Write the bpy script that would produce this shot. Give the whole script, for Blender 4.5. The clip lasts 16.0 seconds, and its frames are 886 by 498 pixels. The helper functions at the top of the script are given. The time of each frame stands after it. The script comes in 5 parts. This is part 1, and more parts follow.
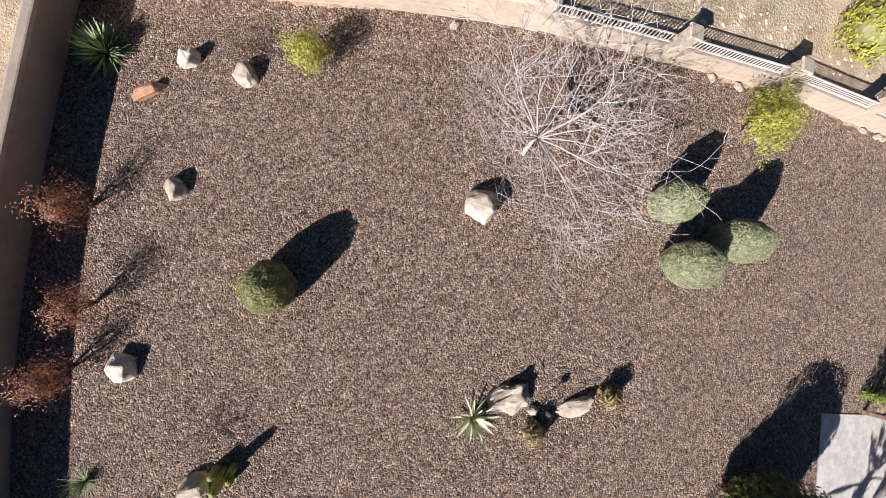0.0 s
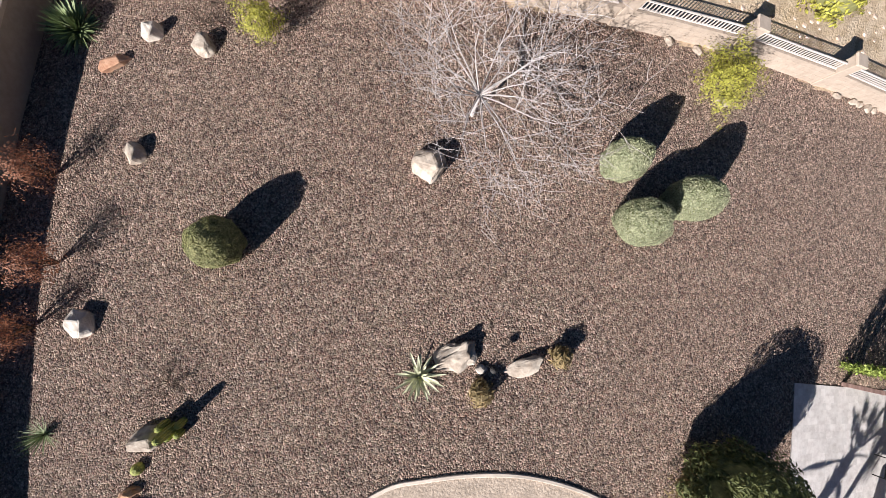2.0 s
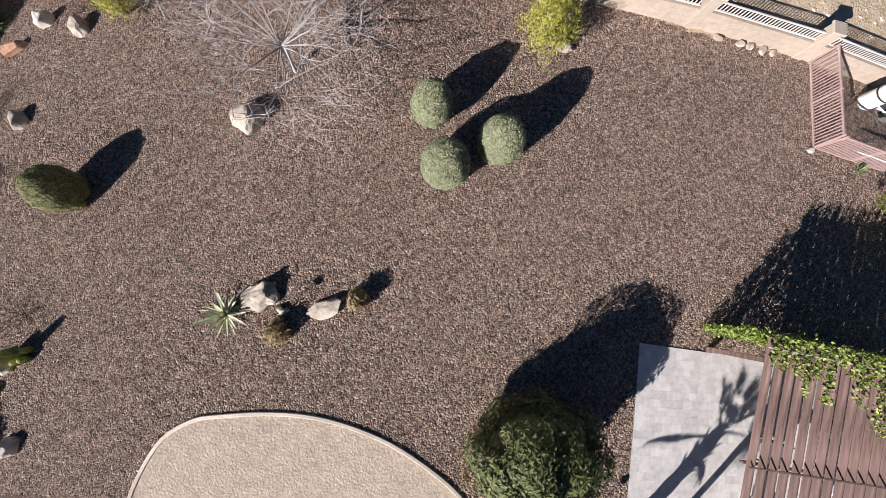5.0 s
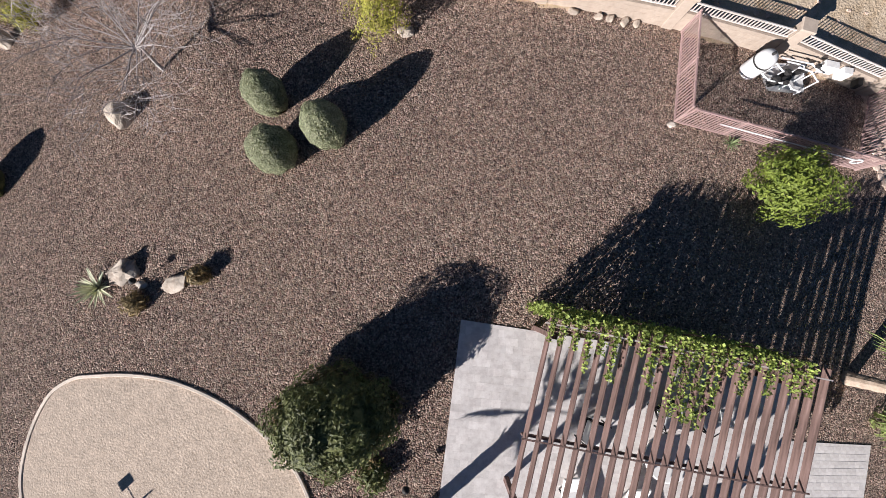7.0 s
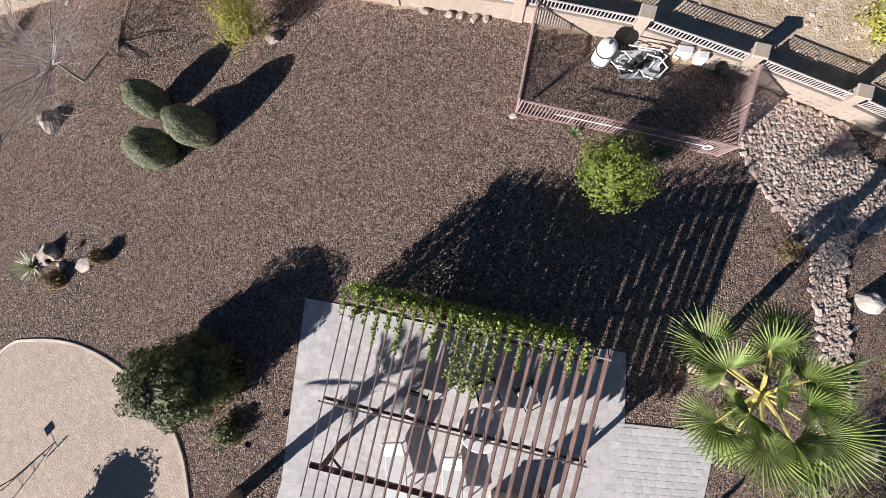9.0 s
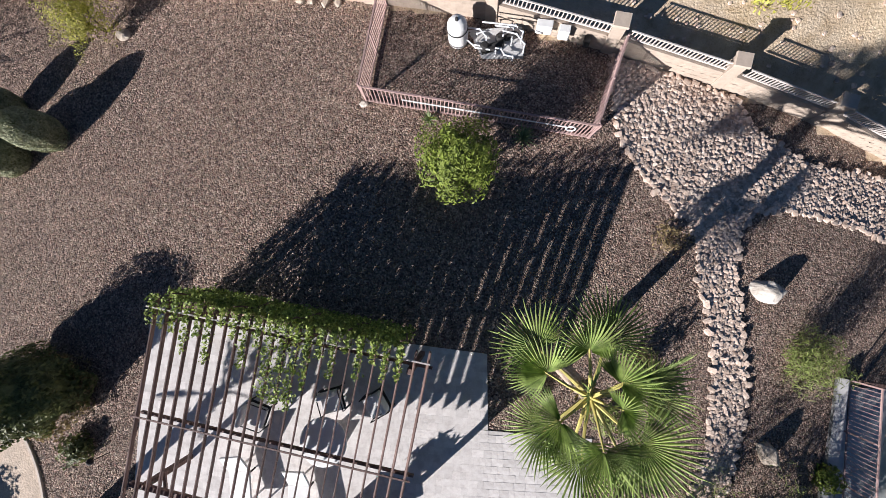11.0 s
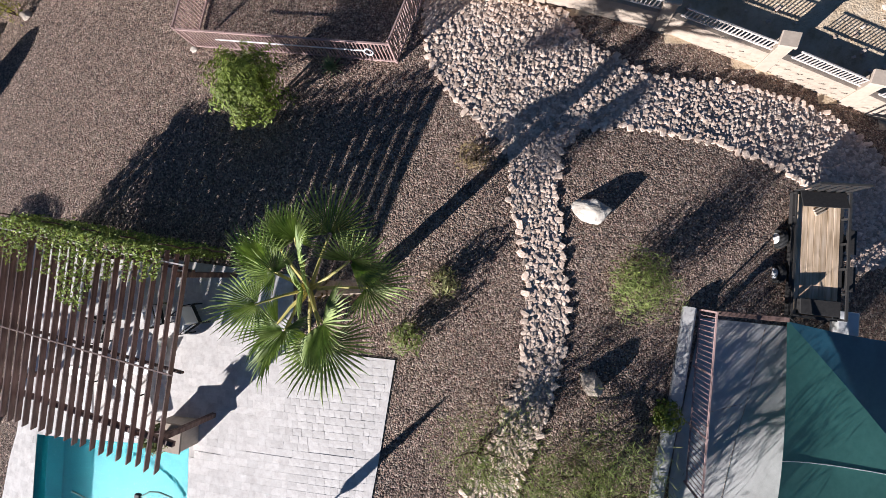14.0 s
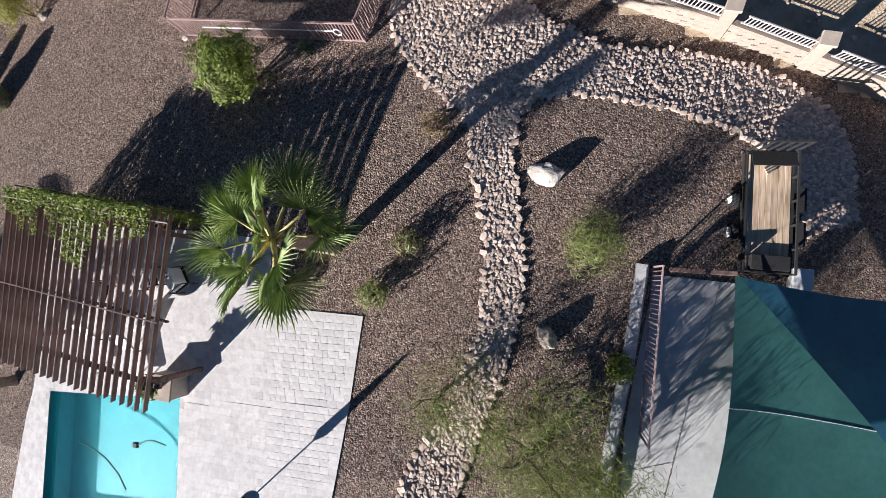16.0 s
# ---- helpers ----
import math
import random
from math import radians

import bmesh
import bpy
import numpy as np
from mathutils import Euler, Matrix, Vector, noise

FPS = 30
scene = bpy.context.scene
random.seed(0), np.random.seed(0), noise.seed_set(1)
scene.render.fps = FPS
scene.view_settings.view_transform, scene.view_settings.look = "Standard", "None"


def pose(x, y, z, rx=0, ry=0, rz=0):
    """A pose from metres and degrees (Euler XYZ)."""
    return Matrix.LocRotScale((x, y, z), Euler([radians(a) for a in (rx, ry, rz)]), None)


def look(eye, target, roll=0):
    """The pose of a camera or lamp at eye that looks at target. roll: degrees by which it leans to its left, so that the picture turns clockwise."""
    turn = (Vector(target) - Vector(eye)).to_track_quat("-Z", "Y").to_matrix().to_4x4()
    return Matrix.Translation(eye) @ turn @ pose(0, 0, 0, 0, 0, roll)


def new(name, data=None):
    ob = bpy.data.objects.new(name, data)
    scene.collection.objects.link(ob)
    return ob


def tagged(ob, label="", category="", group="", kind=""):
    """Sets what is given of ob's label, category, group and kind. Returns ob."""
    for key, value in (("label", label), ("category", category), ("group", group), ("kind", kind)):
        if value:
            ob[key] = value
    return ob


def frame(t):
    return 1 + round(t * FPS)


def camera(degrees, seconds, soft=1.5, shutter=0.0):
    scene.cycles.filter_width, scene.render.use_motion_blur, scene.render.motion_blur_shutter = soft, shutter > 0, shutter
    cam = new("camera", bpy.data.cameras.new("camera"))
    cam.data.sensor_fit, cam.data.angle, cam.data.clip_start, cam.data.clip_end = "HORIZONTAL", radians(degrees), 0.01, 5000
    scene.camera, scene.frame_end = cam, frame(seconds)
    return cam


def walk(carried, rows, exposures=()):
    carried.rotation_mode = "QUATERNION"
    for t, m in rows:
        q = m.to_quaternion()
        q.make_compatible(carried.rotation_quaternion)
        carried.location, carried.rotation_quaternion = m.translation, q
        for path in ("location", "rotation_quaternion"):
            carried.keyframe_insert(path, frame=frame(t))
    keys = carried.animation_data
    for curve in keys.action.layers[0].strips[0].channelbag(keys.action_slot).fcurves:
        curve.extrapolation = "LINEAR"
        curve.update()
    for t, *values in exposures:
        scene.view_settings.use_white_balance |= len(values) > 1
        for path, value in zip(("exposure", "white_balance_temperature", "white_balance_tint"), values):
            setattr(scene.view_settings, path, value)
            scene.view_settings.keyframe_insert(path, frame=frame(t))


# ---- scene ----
cam = camera(102.5, 16.0, soft=0.8)
PATH = [
    (0.0, -18.69, 4.10, 8.18, 2.86, -16.83, -1.31),
    (0.5, -18.37, 3.75, 8.26, 3.21, -16.50, -1.43),
    (1.0, -17.99, 3.40, 8.36, 3.59, -16.02, -1.49),
    (1.5, -17.57, 2.96, 8.47, 4.03, -15.48, -1.56),
    (2.0, -16.85, 2.54, 8.69, 4.54, -14.64, -1.55),
    (2.5, -15.91, 2.15, 8.97, 4.87, -13.57, -1.47),
    (3.0, -14.92, 1.76, 9.26, 5.21, -12.59, -1.36),
    (3.5, -13.81, 1.36, 9.49, 5.59, -11.32, -1.31),
    (6.0, -6.78, -0.10, 10.21, 6.75, -4.47, -0.32),
    (6.5, -5.11, -0.20, 10.40, 6.30, -2.77, -0.81),
    (7.0, -3.53, -0.18, 10.99, 5.32, -1.72, -0.28),
    (7.5, -1.95, -0.30, 11.67, 5.00, -0.52, 0.10),
    (8.0, -0.32, -0.34, 11.98, 4.60, 1.03, 0.30),
    (8.5, 1.26, -0.45, 12.01, 4.45, 2.44, 0.36),
    (9.0, 2.85, -0.56, 11.85, 4.48, 3.86, 0.46),
    (11.5, 9.19, -0.66, 10.46, 4.17, 6.33, -1.60),
    (12.0, 10.66, -0.84, 10.36, 4.00, 7.88, -1.43),
    (12.5, 12.03, -1.17, 10.17, 4.03, 9.25, -1.48),
    (13.0, 13.26, -1.46, 9.82, 3.67, 10.31, -1.60),
    (13.5, 14.39, -2.36, 9.61, 4.00, 11.88, -1.61),
    (14.0, 15.28, -3.36, 9.43, 4.68, 12.99, -1.95),
    (14.5, 15.89, -3.95, 9.32, 4.95, 13.82, -2.06),
    (15.0, 16.30, -4.38, 9.21, 5.22, 14.45, -2.15),
    (15.5, 16.64, -4.66, 9.28, 5.23, 14.91, -2.29),
    (16.0, 17.02, -4.80, 9.63, 5.10, 15.52, -2.26),
]
walk(cam, [(t, pose(x, y, z, rx, ry, rz)) for t, x, y, z, rx, ry, rz in PATH],
     exposures=[(0, 1.04, 6220, 11), (3.5, 0.97, 6150, 11), (6.5, 0.85, 6120, 12), (9, 0.85, 6080, 12), (11.5, 1.06, 6030, 11), (13.5, 1.13, 6015, 11), (16, 1.1, 6000, 11)])

# ---- world and sun ----
SUN_AZ, SUN_EL = 40.5, 20.3   # degrees: the way the shadows point, from +x towards +y, and the sun's height
world = bpy.data.worlds.new("sky")
scene.world = world
world.use_nodes = True
sky = world.node_tree.nodes.new("ShaderNodeTexSky")
sky.sky_type = "NISHITA"
sky.sun_disc = False
sky.dust_density, sky.ozone_density = 0.2, 6.0   # a clear, deep blue desert sky
sky.sun_elevation = radians(SUN_EL)
sky.sun_rotation = radians(270 - SUN_AZ)
world.node_tree.nodes["Background"].inputs[1].default_value = 0.024
world.node_tree.links.new(sky.outputs[0], world.node_tree.nodes["Background"].inputs[0])
sun = bpy.data.lights.new("sun", "SUN")
sun.energy, sun.angle, sun.color = 5.0, radians(0.5), (1.0, 0.935, 0.875)
ca, sa, ce, se = math.cos(radians(SUN_AZ)), math.sin(radians(SUN_AZ)), math.cos(radians(SUN_EL)), math.sin(radians(SUN_EL))
new("sun", sun).matrix_world = look((0, 0, 30), (ca * ce, sa * ce, 30 - se))


# ---- materials ----
def material(name, colours, scale=8.0, rough=0.85, bump=0.3, bump_scale=None, metal=0.0, island=0.0, obj=0.0, big=0.25, kind="noise", spec=0.3, dist=0.02, level=False, patch=0.55):
    """Colours spread over a fine texture, with a slow drift of tone over metres, and relief."""
    m = bpy.data.materials.new(name)
    m.use_nodes = True
    nt, bsdf = m.node_tree, m.node_tree.nodes["Principled BSDF"]
    node, link = nt.nodes.new, nt.links.new
    co = node("ShaderNodeTexCoord")
    if kind == "voronoi":
        tex = node("ShaderNodeTexVoronoi")
        tex.inputs["Scale"].default_value = scale
        sep = node("ShaderNodeSeparateColor")
        link(tex.outputs["Color"], sep.inputs[0])
        fac = sep.outputs[0]
    elif kind == "wood":
        tex = node("ShaderNodeTexNoise")
        mp = node("ShaderNodeMapping")
        mp.inputs["Scale"].default_value = (scale * 6, scale * 0.5, scale * 6)
        link(co.outputs["Object"], mp.inputs[0])
        link(mp.outputs[0], tex.inputs["Vector"])
        tex.inputs["Scale"].default_value = 1.0
        tex.inputs["Detail"].default_value = 5
        fac = tex.outputs[0]
    else:
        tex = node("ShaderNodeTexNoise")
        tex.inputs["Scale"].default_value = scale
        tex.inputs["Detail"].default_value = 6
        tex.inputs["Roughness"].default_value = 0.65
        fac = tex.outputs[0]
    if kind != "wood":
        link(co.outputs["Object"], tex.inputs["Vector"])
    ramp = node("ShaderNodeValToRGB")
    el = ramp.color_ramp.elements
    lo, hi = (0.0, 1.0) if kind == "voronoi" else (0.3, 0.7)
    while len(el) < len(colours):
        el.new(0.5)
    for i, c in enumerate(colours):
        el[i].position = lo + (hi - lo) * i / max(1, len(colours) - 1)
        el[i].color = (*c, 1)
    link(fac, ramp.inputs[0])
    slow = node("ShaderNodeTexNoise")
    slow.inputs["Scale"].default_value = patch if scale > 3 else scale * 0.3
    slow.inputs["Detail"].default_value = 3 if patch < 1 else 8
    slow.inputs["Roughness"].default_value = 0.5 if patch < 1 else 0.68
    link(co.outputs["Object"], slow.inputs["Vector"])
    val = node("ShaderNodeMapRange")
    val.inputs["To Min"].default_value, val.inputs["To Max"].default_value = 1 - big, 1 + big
    val.inputs["From Min"].default_value, val.inputs["From Max"].default_value = 0.3, 0.7
    link(slow.outputs[0], val.inputs["Value"])
    out = val.outputs[0]
    for amount, kind_of in ((island, "geo"), (obj, "obj")):
        if amount:
            src = node("ShaderNodeNewGeometry").outputs["Random Per Island"] if kind_of == "geo" else node("ShaderNodeObjectInfo").outputs["Random"]
            mr = node("ShaderNodeMapRange")
            mr.inputs["To Min"].default_value, mr.inputs["To Max"].default_value = 1 - amount, 1 + amount
            link(src, mr.inputs["Value"])
            mul = node("ShaderNodeMath")
            mul.operation = "MULTIPLY"
            link(out, mul.inputs[0])
            link(mr.outputs[0], mul.inputs[1])
            out = mul.outputs[0]
    hsv = node("ShaderNodeHueSaturation")
    link(out, hsv.inputs["Value"])
    link(ramp.outputs[0], hsv.inputs["Color"])
    link(hsv.outputs[0], bsdf.inputs["Base Color"])
    bsdf.inputs["Roughness"].default_value = rough
    bsdf.inputs["Metallic"].default_value = metal
    bsdf.inputs["Specular IOR Level"].default_value = spec
    if bump:
        b = node("ShaderNodeBump")
        b.inputs["Strength"].default_value = bump
        b.inputs["Distance"].default_value = dist
        if kind == "voronoi":
            link(tex.outputs["Distance"], b.inputs["Height"])
            b.invert = True
        else:
            bt = node("ShaderNodeTexNoise")
            bt.inputs["Scale"].default_value = bump_scale or scale * 2
            bt.inputs["Detail"].default_value = 4
            link(co.outputs["Object"], bt.inputs["Vector"])
            link(bt.outputs[0], b.inputs["Height"])
        if level:   # normal forced upright, so the crowned ground is lit as if flat
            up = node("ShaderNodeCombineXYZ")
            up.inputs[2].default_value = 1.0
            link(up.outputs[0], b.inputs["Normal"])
        link(b.outputs[0], bsdf.inputs["Normal"])
    return m


M = {}
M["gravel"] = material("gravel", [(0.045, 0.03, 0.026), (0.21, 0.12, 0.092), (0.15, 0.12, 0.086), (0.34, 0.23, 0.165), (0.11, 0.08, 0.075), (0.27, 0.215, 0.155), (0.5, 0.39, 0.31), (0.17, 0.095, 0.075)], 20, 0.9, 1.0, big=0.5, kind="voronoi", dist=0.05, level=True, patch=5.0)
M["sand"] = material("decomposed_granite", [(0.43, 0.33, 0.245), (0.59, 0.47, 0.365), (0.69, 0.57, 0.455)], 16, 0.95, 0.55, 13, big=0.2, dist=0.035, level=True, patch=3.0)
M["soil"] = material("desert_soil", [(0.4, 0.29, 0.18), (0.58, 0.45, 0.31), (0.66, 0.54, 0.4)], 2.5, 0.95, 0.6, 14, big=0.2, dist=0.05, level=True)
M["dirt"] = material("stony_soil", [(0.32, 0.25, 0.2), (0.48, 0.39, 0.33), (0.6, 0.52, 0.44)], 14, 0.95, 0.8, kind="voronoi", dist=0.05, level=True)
M["stucco"] = material("wall_block", [(0.36, 0.29, 0.23), (0.45, 0.37, 0.3)], 5, 0.9, 0.25, 60, obj=0.06, big=0.08)
M["joint"] = material("wall_joint", [(0.36, 0.29, 0.228), (0.46, 0.377, 0.303)], 9, 0.95, 0.3)
M["cap"] = material("wall_cap", [(0.43, 0.35, 0.28), (0.52, 0.43, 0.35)], 7, 0.9, 0.2, obj=0.05)
M["iron"] = material("painted_iron", [(0.34, 0.225, 0.205), (0.43, 0.305, 0.28)], 14, 0.55, 0.1, metal=0.0, spec=0.4)
M["iron_light"] = material("pale_iron", [(0.5, 0.44, 0.4), (0.6, 0.54, 0.5)], 14, 0.5, 0.1)
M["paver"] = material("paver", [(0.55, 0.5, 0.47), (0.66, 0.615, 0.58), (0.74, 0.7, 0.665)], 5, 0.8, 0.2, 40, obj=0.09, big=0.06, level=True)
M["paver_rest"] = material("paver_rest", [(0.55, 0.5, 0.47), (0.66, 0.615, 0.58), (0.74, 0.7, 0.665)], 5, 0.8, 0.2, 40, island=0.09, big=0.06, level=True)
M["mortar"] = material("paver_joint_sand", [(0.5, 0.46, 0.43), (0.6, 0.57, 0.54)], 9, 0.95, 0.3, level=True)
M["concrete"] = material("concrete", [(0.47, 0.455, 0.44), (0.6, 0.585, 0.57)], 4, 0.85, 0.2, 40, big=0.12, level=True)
M["kerb"] = material("kerb", [(0.5, 0.42, 0.34), (0.62, 0.54, 0.46)], 8, 0.9, 0.2, 40)
M["river"] = material("river_stone", [(0.36, 0.25, 0.19), (0.6, 0.46, 0.365), (0.76, 0.645, 0.55)], 6, 0.85, 0.25, 30, obj=0.3, big=0.1)
M["river_rest"] = material("river_stone_rest", [(0.36, 0.25, 0.19), (0.6, 0.46, 0.365), (0.76, 0.645, 0.55)], 6, 0.85, 0.25, 30, island=0.3, big=0.1)
M["boulder"] = material("pale_boulder", [(0.25, 0.195, 0.15), (0.41, 0.345, 0.28), (0.52, 0.455, 0.38)], 3, 0.9, 0.6, 14)
M["white_rock"] = material("white_boulder", [(0.36, 0.31, 0.26), (0.56, 0.5, 0.43), (0.68, 0.62, 0.55)], 3, 0.9, 0.6, 14)
M["red_rock"] = material("red_boulder", [(0.36, 0.17, 0.1), (0.52, 0.3, 0.19), (0.6, 0.42, 0.3)], 3, 0.9, 0.6, 14)
M["wood"] = material("brown_timber", [(0.09, 0.055, 0.045), (0.16, 0.102, 0.086), (0.23, 0.15, 0.13)], 2.5, 0.75, 0.25, 40, obj=0.1, kind="wood")
M["deck"] = material("weathered_plank", [(0.34, 0.24, 0.15), (0.5, 0.37, 0.25), (0.62, 0.48, 0.35)], 2.5, 0.85, 0.3, 40, obj=0.16, kind="wood")
M["steel"] = material("dark_steel", [(0.02, 0.019, 0.019), (0.04, 0.037, 0.035)], 20, 0.7, 0.1)
M["rubber"] = material("rubber", [(0.015, 0.015, 0.015), (0.03, 0.03, 0.03)], 30, 0.85, 0.2)
M["white"] = material("white_plastic", [(0.74, 0.73, 0.7), (0.82, 0.81, 0.79)], 4, 0.45, 0.05, spec=0.5)
M["pvc"] = material("pvc_pipe", [(0.66, 0.66, 0.66), (0.76, 0.77, 0.78)], 6, 0.4, 0.05, spec=0.5)
M["pale_bark"] = material("pale_bark", [(0.34, 0.3, 0.285), (0.5, 0.46, 0.44)], 14, 0.85, 0.3)
M["dark_bark"] = material("dark_bark", [(0.07, 0.05, 0.035), (0.16, 0.11, 0.08)], 14, 0.9, 0.5)
M["palm_bark"] = material("palm_bark", [(0.3, 0.22, 0.16), (0.52, 0.42, 0.33)], 8, 0.95, 0.7, 26)


def leaf(name, a, b, island=0.35, sheen=0.35, through_light=0.25):
    m = material(name, [a, b], 5, 0.6, 0.0, island=island, big=0.15, spec=sheen)
    nt, bsdf = m.node_tree, m.node_tree.nodes["Principled BSDF"]
    tr = nt.nodes.new("ShaderNodeBsdfTranslucent")
    mix = nt.nodes.new("ShaderNodeMixShader")
    mix.inputs[0].default_value = through_light
    src = bsdf.inputs["Base Color"].links[0].from_socket
    nt.links.new(src, tr.inputs[0])
    nt.links.new(bsdf.outputs[0], mix.inputs[1])
    nt.links.new(tr.outputs[0], mix.inputs[2])
    nt.links.new(mix.outputs[0], nt.nodes["Material Output"].inputs[0])
    return m


M["sage"] = leaf("sage_leaf", (0.2, 0.225, 0.12), (0.41, 0.41, 0.26))
M["olive"] = leaf("olive_leaf", (0.15, 0.16, 0.06), (0.34, 0.32, 0.14))
# leaf colour of dark shrubs; also colours shrub cores as inner shade
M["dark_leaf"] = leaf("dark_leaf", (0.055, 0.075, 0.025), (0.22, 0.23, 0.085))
M["yellow_leaf"] = leaf("yellow_green_leaf", (0.25, 0.25, 0.04), (0.46, 0.43, 0.08))
M["bright_leaf"] = leaf("bright_leaf", (0.1, 0.145, 0.02), (0.28, 0.33, 0.06))
M["vine_leaf"] = leaf("vine_leaf", (0.11, 0.18, 0.03), (0.42, 0.47, 0.12), 0.5)
M["rust_leaf"] = leaf("rust_leaf", (0.22, 0.09, 0.05), (0.44, 0.2, 0.11))
M["dry_leaf"] = leaf("dry_leaf", (0.2, 0.15, 0.07), (0.36, 0.27, 0.13))
M["palm_leaf"] = leaf("palm_leaf", (0.11, 0.18, 0.03), (0.36, 0.43, 0.13), 0.35, 0.5, 0.25)
M["sail"] = leaf("green_shade_cloth", (0.06, 0.185, 0.16), (0.08, 0.225, 0.195), 0.0, 0.25, 0.16)
# darker, bluer cloth: the shade lying on this sail is put into its colour
M["sail_shaded"] = leaf("shade_darkened_cloth", (0.035, 0.13, 0.19), (0.045, 0.155, 0.22), 0.0, 0.2, 0.1)
M["palm_stem"] = leaf("palm_stem", (0.4, 0.36, 0.1), (0.55, 0.46, 0.15), 0.2, 0.4, 0.05)
M["agave"] = leaf("agave_leaf", (0.42, 0.45, 0.26), (0.78, 0.76, 0.55), 0.25, 0.4, 0.05)
M["yucca"] = leaf("yucca_leaf", (0.14, 0.2, 0.08), (0.34, 0.4, 0.2), 0.3, 0.4, 0.05)
M["feathery"] = leaf("feathery_leaf", (0.12, 0.165, 0.04), (0.34, 0.38, 0.12), 0.35, 0.35, 0.4)
M["cactus"] = material("cactus_skin", [(0.2, 0.24, 0.06), (0.4, 0.4, 0.1)], 9, 0.7, 0.5, 40)


# ---- building blocks ----
NORTH = [(-26.3, 13.0), (-22.5, 12.6), (-18.0, 12.22), (-12.6, 11.6), (-8.2, 10.8), (-4.0, 10.15), (0.2, 9.35), (4.6, 8.6), (8.6, 7.85), (12.4, 6.75), (16.2, 5.65), (19.9, 4.55), (23.2, 3.25), (26.0, 2.15), (28.4, 1.15), (30.8, -0.3)]


def zg(x, y):
    """The height of the ground, which crowns gently and falls away to the sides; level far out."""
    z = -(0.0144 * x * x + 0.0096 * (max(y, -8.5) - 1.67) ** 2) / 2
    over_wall = y - np.interp(x, [q[0] for q in NORTH], [q[1] for q in NORTH]) - 0.5
    if 0 < over_wall < 60 and abs(x) < 60:   # the slope beyond the north wall climbs a little
        z += 0.5 * min(over_wall, 9.0)
    return z if z > -5 else -5 - 4 * (1 - math.exp((z + 5) / 4))


def part(name, bm, mat, parent, label="", smooth=False):
    """Links a bmesh, or vertices and faces, as one mesh object under a thing or under a part."""
    me = bpy.data.meshes.new(name)
    if isinstance(bm, tuple):
        me.from_pydata(bm[0], [], bm[1])
    else:
        bm.to_mesh(me)
        bm.free()
    me.materials.append(M[mat])
    if smooth:
        me.shade_smooth()
    ob = new(name, me)
    if parent is not None:
        ob.parent = parent
    return tagged(ob, label)


def thing(name, x, y, label, category, group="", rz=0.0, dz=0.0):
    ob = new(name)
    ob.empty_display_size = 0.2
    ob.matrix_basis = pose(x, y, zg(x, y) + dz, 0, 0, rz)
    return tagged(ob, label, category, group)


def box(bm, x0, x1, y0, y1, z0, z1, bevel=0.0, m=None):
    r = bmesh.ops.create_cube(bm, size=1.0)
    vs = r["verts"]
    for v in vs:
        v.co = ((x0 + x1) / 2 + v.co.x * (x1 - x0), (y0 + y1) / 2 + v.co.y * (y1 - y0), (z0 + z1) / 2 + v.co.z * (z1 - z0))
    if m is not None:
        for v in vs:
            v.co = m @ v.co
    if bevel:
        es = list({e for v in vs for e in v.link_edges})
        bmesh.ops.bevel(bm, geom=es, offset=bevel, segments=1, affect="EDGES")
    return bm


def boxed(*a, **k):
    return box(bmesh.new(), *a, **k)


def tube(bm, points, radii, sides=7, cap=True):
    """A tapering tube through points."""
    rings = []
    for i, p in enumerate(points):
        p = Vector(p)
        a, b = Vector(points[max(0, i - 1)]), Vector(points[min(len(points) - 1, i + 1)])
        d = (b - a).normalized()
        u = d.cross(Vector((0, 0, 1)) if abs(d.z) < 0.9 else Vector((1, 0, 0))).normalized()
        w = d.cross(u)
        rings.append([bm.verts.new(p + radii[i] * (math.cos(t) * u + math.sin(t) * w)) for t in [2 * math.pi * k / sides for k in range(sides)]])
    for r0, r1 in zip(rings, rings[1:]):
        for k in range(sides):
            bm.faces.new((r0[k], r0[(k + 1) % sides], r1[(k + 1) % sides], r1[k]))
    if cap:
        bm.faces.new(rings[0][::-1])
        bm.faces.new(rings[-1])
    return bm


